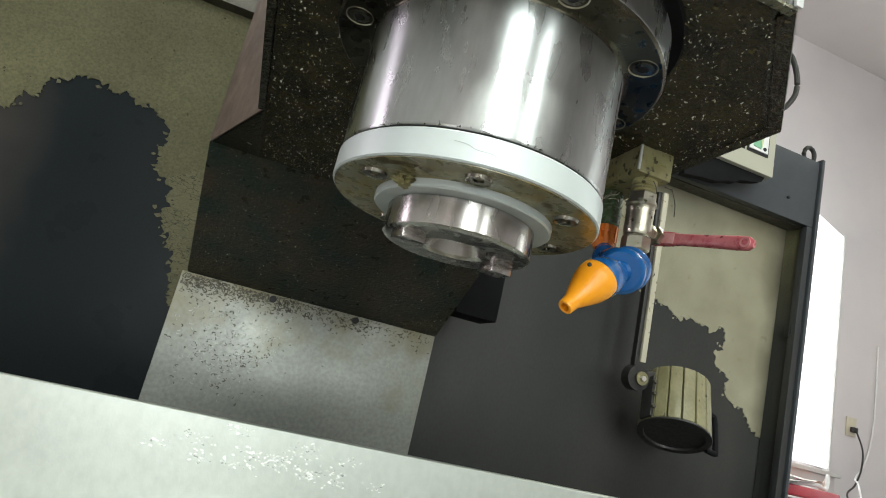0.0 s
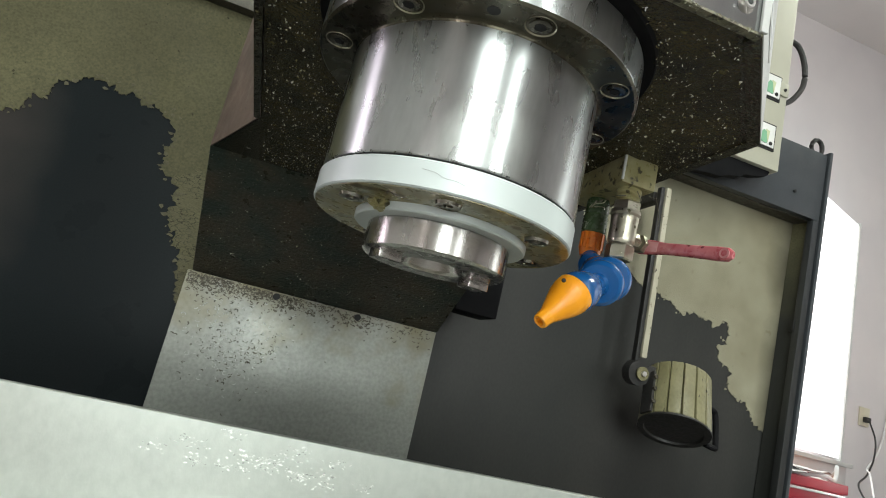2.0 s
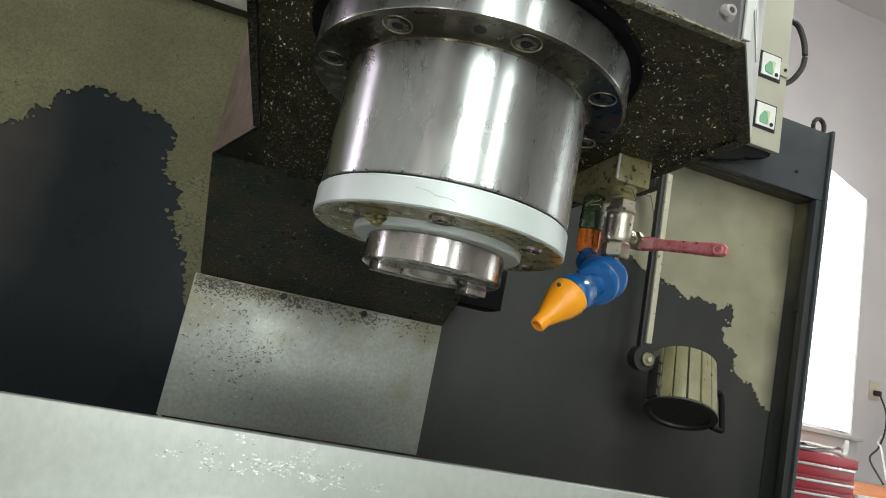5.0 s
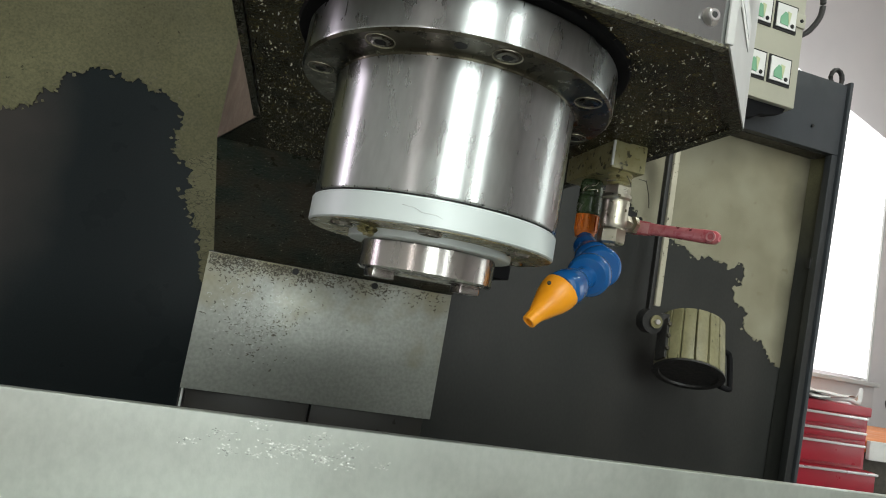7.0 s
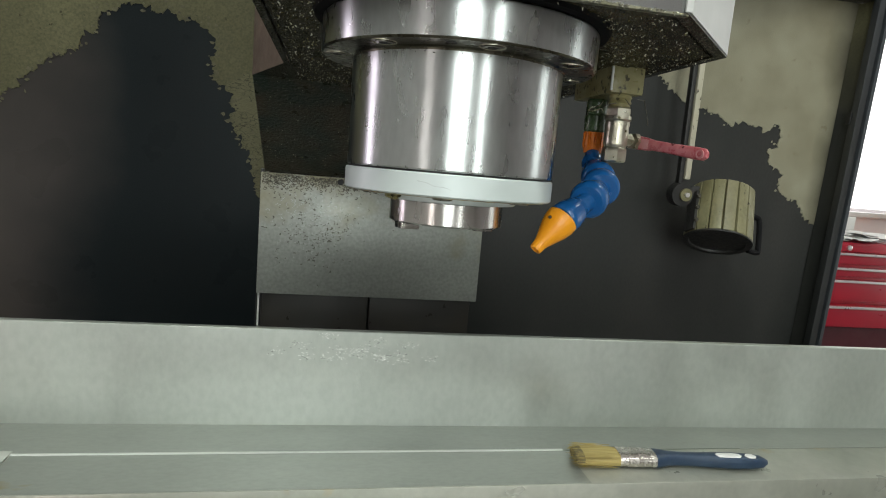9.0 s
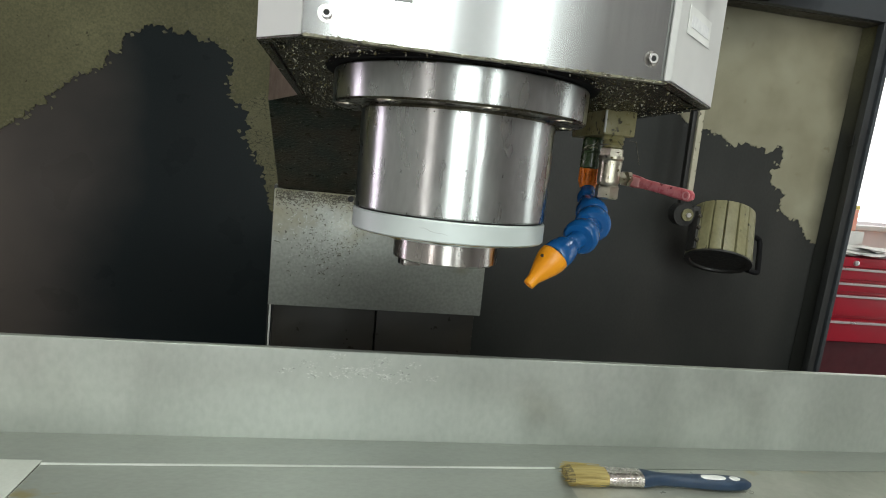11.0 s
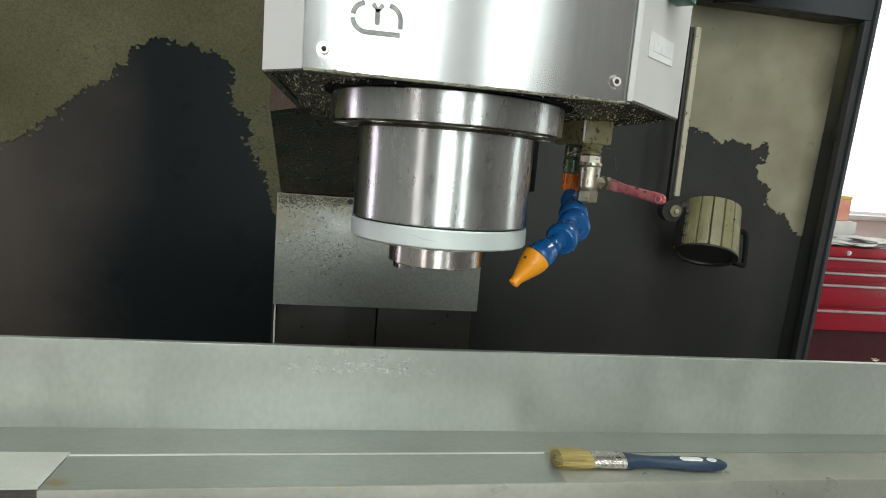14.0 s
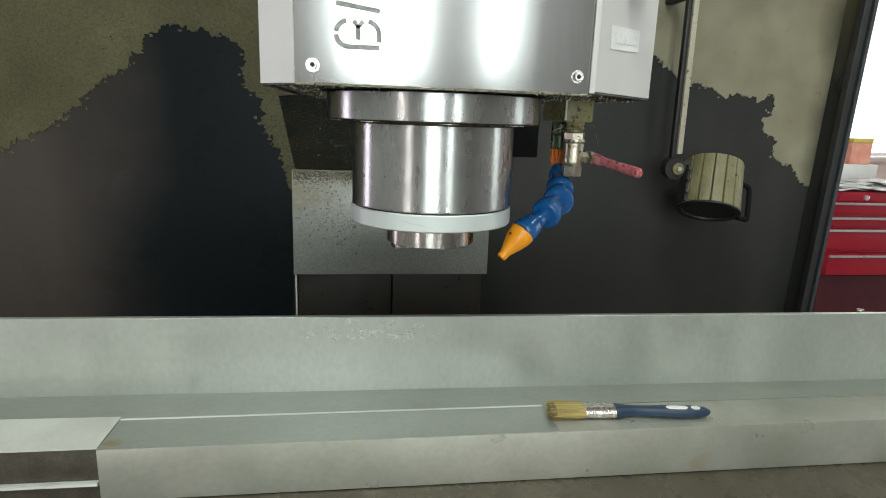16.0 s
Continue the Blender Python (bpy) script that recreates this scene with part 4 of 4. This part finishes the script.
tagged(part("grime", grime, M_OIL, sp, "oily grime in the joints"), kind="stuff")
part("stray_hair", tube(curve_pts([(0.0899 * math.cos(radians(a)), 0.0899 * math.sin(radians(a)), z - 1.255) for a, z in ((-116, 1.2945), (-111, 1.2935), (-108, 1.2915), (-103, 1.2912), (-100, 1.2898))], 5), 0.00007, 5), M_DARKSTEEL, ring, "fine dark hair")
rnd = random.Random(5)
lump = bmesh.new()
bmesh.ops.create_icosphere(lump, subdivisions=3, radius=0.007)
for v in lump.verts:
    v.co *= 1 + 0.5 * noise.noise(v.co * 400)
    v.co.z *= 0.5
bmesh.ops.translate(lump, verts=lump.verts[:], vec=(-0.05, -0.034, 0.0255))
part("chip_clump", lump, M_BLOCK, sp, "clump of oily yellow chips")

# ---- coolant valve and hose ----
cv = thing("coolant_valve", "nickel ball valve with red lever under a beige block", "valve", (0.187, 0.195, ZB))


def at_cv(bm):
    return shift(bm, (-0.187, -0.195, -ZB))


VX, VY = 0.196, 0.22
part("manifold", at_cv(box(0.177, 0.205, 1.396, 0.213, 0.3, 1.4235, 0.002)), M_BLOCK, cv, "oil-stained beige block")
part("edge_strip", at_cv(box(0.1762, 0.2042, 1.398, 0.1782, 0.2062, 1.422)), M_BRIGHT, cv)
part("nipple", at_cv(lathe([(0.0, 1.397), (0.011, 1.397), (0.012, 1.393), (0.0105, 1.391), (0.012, 1.388), (0.0105, 1.386), (0.011, 1.38), (0.0, 1.38)], 24, pose(VX, VY, 0))), M_BLOCK, cv)
part("upper_nut", at_cv(lathe([(0.0, 1.384), (0.0115, 1.384), (0.0135, 1.382), (0.0135, 1.374), (0.0, 1.374)], 6, pose(VX, VY, 0))), M_CHROME, cv)
part("valve_body", at_cv(lathe([(0.0, 1.3745), (0.0135, 1.3745), (0.014, 1.371), (0.0125, 1.369), (0.013, 1.366), (0.0125, 1.364), (0.0125, 1.345), (0.0112, 1.342), (0.0122, 1.34), (0.0, 1.34)], 28, pose(VX, VY, 0))), M_CHROME, cv)
part("lower_nut", at_cv(lathe([(0.0, 1.341), (0.0125, 1.341), (0.013, 1.339), (0.013, 1.328), (0.0115, 1.3265), (0.007, 1.3265), (0.006, 1.332), (0.0, 1.332)], 6, pose(VX, VY, 0, 0, 0, 20))), M_CHROME, cv)
part("stem", at_cv(lathe([(0.0, -0.002), (0.007, -0.002), (0.007, 0.01), (0.0045, 0.01), (0.0045, 0.014), (0.009, 0.014), (0.009, 0.02), (0.0, 0.022)], 6, along((0.205, 0.222, 1.352), (0.235, 0.232, 1.35)))), M_CHROME, cv)
lever_a, lever_b = Vector((0.2265, 0.228, 1.35)), Vector((0.2535, 0.143, 1.3385))
ax = (lever_b - lever_a).normalized()
mm = Matrix.Translation(lever_a) @ ax.to_track_quat("X", "Z").to_matrix().to_4x4()
L = (lever_b - lever_a).length
rows = [(-0.004, 0.0075, 0.003), (0.012, 0.007, 0.0032), (0.024, 0.0055, 0.0036), (0.05, 0.0055, 0.004), (L - 0.012, 0.0062, 0.0042), (L - 0.003, 0.0058, 0.004), (L + 0.001, 0.003, 0.002)]
bm = bmesh.new()
rings = [[bm.verts.new(mm @ Vector((x, w * abs(math.cos(a)) ** 0.6 * math.copysign(1, math.cos(a)), hh * abs(math.sin(a)) ** 0.6 * math.copysign(1, math.sin(a))))) for a in [math.tau * (i + 0.5) / 20 for i in range(20)]] for x, hh, w in rows]
for ra, rb in zip(rings, rings[1:]):
    for i in range(20):
        bm.faces.new((ra[i], ra[(i + 1) % 20], rb[(i + 1) % 20], rb[i]))
bm.faces.new(rings[0]), bm.faces.new(rings[-1])
lever = part("lever", at_cv(bm), M_RED, cv, "red vinyl-sleeved lever")
part("worn_patch", at_cv(box(0.002, -0.0036, -0.005, 0.018, -0.0028, 0.005, 0.0003, m=mm)), M_PINKWORN, lever)

for i in range(16):
    x, y, z = 0.196 + rnd.uniform(-0.017, 0.02), 0.212 + rnd.uniform(-0.012, 0.06), 1.394 + rnd.uniform(-0.014, 0.003)
    pts = [(x, y, z)]
    for q in range(4):
        pts.append((pts[-1][0] + rnd.gauss(0.001, 0.0045), pts[-1][1] + rnd.gauss(0, 0.004), pts[-1][2] + rnd.gauss(-0.0015, 0.0035)))
    part("swarf_curl", at_cv(tube(curve_pts(pts, 4), rnd.uniform(0.0003, 0.0006), 5)), M_SQUIGGLE if i % 3 else M_CHIP, cv)
part("eyelet", at_cv(lathe([(0.0026, -0.0008), (0.0044, -0.0008), (0.0044, 0.0008), (0.0026, 0.0008)], 20, mm @ pose(L - 0.005, -0.0038, 0, 90), closed=False)), M_PINKWORN, lever, "worn rim of the lever's hole")
hs = thing("coolant_hose", "blue segmented coolant hose with an orange nozzle", "hose", (0.193, 0.267, 1.396))


def at_hs(bm):
    return shift(bm, (-0.193, -0.267, -1.396))


part("fitting", at_hs(lathe([(0.0, 1.3955), (0.0105, 1.3955), (0.0118, 1.392), (0.0118, 1.38), (0.0112, 1.379), (0.0122, 1.377), (0.0122, 1.361), (0.0105, 1.359), (0.0, 1.359)], 14, pose(0.1925, 0.267, 0))), M_GREEN, hs, "murky green fitting")
collar = part("collar", at_hs(lathe([(0.0, 1.36), (0.0112, 1.36), (0.0118, 1.358), (0.0105, 1.356), (0.0105, 1.353), (0.0118, 1.352), (0.0105, 1.35), (0.0105, 1.347), (0.0118, 1.345), (0.0095, 1.336), (0.0, 1.336)], 24, pose(0.193, 0.268, 0))), M_ORANGE_D, hs, "orange threaded collar")
for i in range(7):
    part("rib", at_hs(box(0.0095, -0.0015, 1.342, 0.0122, 0.0015, 1.359, m=pose(0.193, 0.268, 0, 0, 0, -180 + 30 * i))), M_ORANGE_D, collar)
segs = [((0.193, 0.268, 1.34), (0.189, 0.252, 1.321), 0.95), ((0.189, 0.256, 1.324), (0.182, 0.218, 1.306), 1.35), ((0.184, 0.226, 1.309), (0.168, 0.182, 1.297), 1.45), ((0.171, 0.19, 1.2985), (0.143, 0.156, 1.285), 1.38), ((0.148, 0.162, 1.287), (0.11, 0.133, 1.267), 1.15)]
for a, b, k in segs:
    ln = (Vector(b) - Vector(a)).length
    prof = [(0.0, -0.002), (0.0085 * k, -0.002), (0.0088 * k, 0.004), (0.0082 * k, ln * 0.25), (0.0095 * k, ln * 0.45), (0.0122 * k, ln * 0.62), (0.0134 * k, ln * 0.82), (0.0132 * k, ln * 0.94), (0.0122 * k, ln * 0.99), (0.011 * k, ln + 0.001), (0.0, ln + 0.001)]
    part("hose_segment", at_hs(lathe(prof, 32, along(a, b))), M_BLUE, hs)
na, nb = (0.1125, 0.1345, 1.2695), (0.0855, 0.1275, 1.2395)
ln = (Vector(nb) - Vector(na)).length
part("nozzle", at_hs(lathe([(0.0, 0.0), (0.0135, 0.0), (0.0152, 0.0015), (0.0152, 0.007), (0.0135, ln * 0.35), (0.0092, ln * 0.62), (0.0063, ln * 0.8), (0.0056, ln * 0.98), (0.0052, ln), (0.0034, ln), (0.003, ln - 0.006), (0.0, ln - 0.006)], 40, along(na, nb))), M_ORANGE, hs, "orange conical nozzle")
part("nozzle_pip", at_hs(lathe([(0.0, 0.0), (0.0016, 0.0), (0.0012, 0.001), (0.0, 0.0012)], 10, along((0.092, 0.1165, 1.2705), (0.086, 0.105, 1.272)))), M_BLACK, hs)

# ---- work on the table ----
table = thing("machine_table", "oily cast-iron machine table with slots", "machine table", (0, 0.16, 0.0))
part("table_top", shift(box(-0.9, 0.0, 0.86, 0.95, 0.42, 0.918, 0.002), (0, -0.16, 0.0)), M_TABLE, table)
part("table_front", shift(box(-0.9, -0.14, 0.86, 0.95, -0.0005, 0.9185, 0.002), (0, -0.16, 0.0)), M_TABLE, table)
part("saddle", shift(box(-0.6, 0.0, 0.0, 0.65, 0.5, 0.86, 0.002), (0, -0.16, 0.0)), M_DARKSTEEL, table)

angle = thing("aluminium_angle", "dull grey aluminium angle lying along the machine table", "metal angle", (0, 0.31, 0.9185))
MOVE_A = (0, -0.31, -0.9185)
section = [(0.24, 0.919), (0.314, 0.919), (0.314, 1.1054), (0.3134, 1.106), (0.3058, 1.106), (0.305, 1.1052), (0.305, 0.9895), (0.24, 0.9895)]
bm = bmesh.new()
f = bm.faces.new([bm.verts.new((-0.95, y, z)) for y, z in section])
for v in bmesh.ops.extrude_face_region(bm, geom=[f])["geom"]:
    if isinstance(v, bmesh.types.BMVert):
        v.co.x = 1.05
for v in bm.verts:
    if v.co.y > 0.3:
        v.co.y -= 0.016 * v.co.x  # slightly bent along its length
sect = part("section", shift(bm, MOVE_A), [M_ALU, M_ALUTOP], angle)
for p in sect.data.polygons:
    p.material_index = 1 if p.normal.z > 0.9 and p.center.z < 0.1 else 0
bar = thing("aluminium_bar", "square aluminium bar with a milled top on the table", "metal bar", (0.3, 0.2, 0.9185))
MOVE_B = (-0.3, -0.2, -0.9185)
part("bar", shift(box(-0.392, 0.165, 0.9195, 1.05, 0.2385, 0.9895, 0.0012), MOVE_B), M_ALUFRONT, bar)
part("milled_top", shift(box(-0.3905, 0.1665, 0.9896, 0.19, 0.2365, 0.9902), MOVE_B), M_ALUTOP, bar, "freshly milled strip")
part("seam_edge", shift(box(-0.391, 0.2368, 0.9896, 0.186, 0.2392, 0.9914), MOVE_B), M_BRIGHT, bar, "bright cut edge")
part("seam_edge", shift(box(0.42, 0.2372, 0.9896, 1.04, 0.2388, 0.9904), MOVE_B), M_ALUTOP, bar)
# Dark front stands in for the shaded recess under the bright plate.
lb = thing("recess_block", "bright-topped block, its dark front put in for a shaded recess", "clamp block", (-0.6, 0.2, 0.9185))
MOVE_C = (0.6, -0.2, -0.9185)
part("block", shift(box(-0.85, 0.172, 0.945, -0.3935, 0.2385, 0.988, 0.001), MOVE_C), M_DARKSTEEL, lb)
part("bright_top", shift(prism([(-0.85, 0.17), (-0.3925, 0.17), (-0.3925, 0.246), (-0.85, 0.256)], 0.9885, 0.9905), MOVE_C), M_PALE, lb, "bright milled top plate")
part("base_line", shift(box(-0.85, 0.166, 0.9405, -0.3945, 0.176, 0.9445), MOVE_C), M_BRIGHT, lb, "bright edge of the slot")
part("base", shift(box(-0.85, 0.17, 0.919, -0.394, 0.236, 0.9405), MOVE_C), M_DARKSTEEL, lb)

# ---- paint brush ----
pb = thing("paint_brush", "flat paint brush with pale bristles and navy handle", "paint brush", (0.3, 0.2, 0.9905))
pb.rotation_euler = (0, 0, radians(-5.5))


def loft(rows, n=24):
    """Flattened round sections along x: (x, half width, half height, centre y)."""
    bm = bmesh.new()
    rings = []
    for x, w, h, cy in rows:
        rings.append([bm.verts.new((x, cy + w * abs(math.cos(a)) ** 0.7 * math.copysign(1, math.cos(a)), 0.008 + h * abs(math.sin(a)) ** 0.7 * math.copysign(1, math.sin(a)))) for a in [math.tau * (i + 0.5) / n for i in range(n)]])
    for a, b in zip(rings, rings[1:]):
        for i in range(n):
            bm.faces.new((a[i], a[(i + 1) % n], b[(i + 1) % n], b[i]))
    bm.faces.new(rings[0])
    bm.faces.new(rings[-1])
    return bm


bristles = part("bristles", loft([(-0.112, 0.0135, 0.0045, 0.001), (-0.108, 0.0165, 0.006, 0.001), (-0.095, 0.0165, 0.0068, 0), (-0.075, 0.0155, 0.0072, 0), (-0.062, 0.0148, 0.007, 0)]), M_BRISTLE, pb, "pale yellow bristles")
rnd = random.Random(9)
hair = bmesh.new()
for i in range(260):
    y, z = rnd.uniform(-0.0158, 0.0158), 0.008 + rnd.uniform(-0.006, 0.0072)
    x0, x1 = rnd.uniform(-0.09, -0.062), -0.112 + rnd.gauss(0, 0.0025)
    d = rnd.gauss(0, 0.002)
    s = 0.0004
    v = [hair.verts.new(p) for p in ((x0, y - s, z), (x0, y + s, z + s), (x1, y * 1.05 + d + s, z), (x1, y * 1.05 + d - s, z))]
    hair.faces.new(v)
tagged(part("loose_hairs", hair, M_BRISTLE, bristles), kind="stuff")
part("dirty_tips", loft([(-0.1125, 0.0137, 0.0047, 0.001), (-0.1085, 0.0168, 0.0063, 0.001), (-0.104, 0.0168, 0.0066, 0.001)]), M_TIP, bristles, "dark dirty tips")
fer = part("ferrule", loft([(-0.063, 0.0152, 0.0076, 0), (-0.058, 0.0154, 0.0077, 0), (-0.0575, 0.0146, 0.0072, 0), (-0.054, 0.0146, 0.0072, 0), (-0.0535, 0.0152, 0.0077, 0), (-0.03, 0.0142, 0.008, 0), (-0.0295, 0.0136, 0.0076, 0), (-0.027, 0.0136, 0.0076, 0), (-0.0265, 0.0142, 0.008, 0), (-0.02, 0.014, 0.008, 0)]), M_FERRULE, pb, "shiny crimped metal ferrule")
part("handle", loft([(-0.021, 0.0138, 0.0078, 0), (-0.014, 0.0132, 0.008, 0), (-0.004, 0.0085, 0.0076, 0), (0.01, 0.0065, 0.0072, 0), (0.03, 0.0072, 0.0072, 0), (0.055, 0.0095, 0.0075, 0), (0.08, 0.0105, 0.0076, 0), (0.1, 0.0095, 0.0072, 0), (0.112, 0.0072, 0.006, 0), (0.1185, 0.0035, 0.003, 0)]), M_NAVY, pb, "navy blue moulded handle")
for x0, x1, w in ((0.054, 0.085, 0.005), (0.09, 0.103, 0.005)):
    bm = loft([(x0, w * 0.3, 0.0006, -0.002), (x0 + 0.003, w * 0.9, 0.0011, -0.002), ((x0 + x1) / 2, w, 0.0014, -0.002), (x1 - 0.003, w * 0.9, 0.0011, -0.002), (x1, w * 0.3, 0.0006, -0.002)])
    part("inlay", shift(bm, (0, 0, 0.0072)), M_PAPER, pb, "white oval inlay")

# beads of oil on the way plate and scuffs on the angle
rnd = random.Random(31)


def squiggle(bm, x, z, y, r, w):
    """A short curled mark lying on the plate."""
    a0, turn, ky = rnd.uniform(0, 6.28), rnd.uniform(1.2, 4.2), rnd.uniform(0.5, 1.0)
    prev = None
    for q in range(6):
        a = a0 + turn * q / 5
        ww = w * (0.5 if q in (0, 5) else 1.0) * rnd.uniform(0.7, 1.3)
        pair = [bm.verts.new((x + (r + d * ww) * math.cos(a), y - 0.0003 * (d > 0), z + ky * (r + d * ww) * math.sin(a))) for d in (-1, 1)]
        if prev:
            bm.faces.new((prev[0], prev[1], pair[1], pair[0]))
        prev = pair


beads, marks = bmesh.new(), bmesh.new()
for i in range(300):
    x, z = rnd.gauss(-0.125, 0.036), rnd.gauss(1.165, 0.036)
    if -0.228 < x < 0.1 and 1.03 < z < 1.25:
        squiggle(beads, x, z, 0.8716, rnd.uniform(0.0014, 0.0045), rnd.uniform(0.0004, 0.0009))
for i in range(1500):
    if i < 330:
        x, z = -0.232 + abs(rnd.gauss(0, 0.13)), 1.264 - abs(rnd.gauss(0, 0.02))
    elif i > 620:
        x, z = -0.232 + (abs(rnd.gauss(0, 0.17)) if i % 3 else rnd.uniform(0, 0.46)), 1.265 - abs(rnd.gauss(0, 0.014))
    elif i < 520:
        x, z = rnd.gauss(-0.12, 0.045), rnd.gauss(1.15, 0.04)
    else:
        x, z = rnd.choice((-0.0766, 0.0766)) + rnd.gauss(0.006, 0.016), 1.25 + rnd.gauss(0, 0.008)
    if -0.23 < x < 0.23 and 1.02 < z < 1.263:
        squiggle(marks, x, z, 0.8718, rnd.uniform(0.0008, 0.0034), rnd.uniform(0.0004, 0.0011))
tagged(part("oil_film", at_col(beads), M_BEAD, column, "beads of oil, their glints partly put into a pale colour"), kind="stuff")
tagged(part("oil_marks", at_col(marks), M_SQUIGGLE, column, "dark dried curls of oil"), kind="stuff")
scuffs = bmesh.new()
spots_at = [(rnd.gauss(-0.055, 0.05), 1.084 + rnd.gauss(0, 0.008)) for i in range(26)]
for i in range(520):
    cx, cz = rnd.choice(spots_at)
    x, z = cx + rnd.gauss(0, 0.006), cz + rnd.gauss(0, 0.0022)
    if z > 1.103:
        continue
    s, k = rnd.uniform(0.0002, 0.0009), rnd.uniform(0.25, 0.7)
    lean = rnd.uniform(-0.5, 0.5)
    ring = []
    for q in range(6):
        u, w = s * 1.8 * math.cos(q * 1.0472) * rnd.uniform(0.6, 1.2), s * 1.8 * k * math.sin(q * 1.0472) * rnd.uniform(0.6, 1.2)
        ring.append(scuffs.verts.new((x + u, 0.3047 - 0.016 * (x + u) - rnd.uniform(0.0, 0.0003), z + w + lean * u)))
    scuffs.faces.new(ring)
tagged(part("scuffing", shift(scuffs, MOVE_A), M_SCUFF, angle, "scuffs with the glint of dents put into a paler metal"), kind="stuff")
curl = [(0.0032 * math.cos(q * 0.9) * (1 + q * 0.1), 0.0032 * math.sin(q * 0.9), 0.0012 + 0.0008 * q * (1 - q / 22)) for q in range(14)]
tagged(finish(tube(curl, 0.0007, 6), "metal_shaving", M_CHIP), "curled brass-coloured shaving lying on the angle", "shaving").location = (0.735, 0.298, 1.1065)
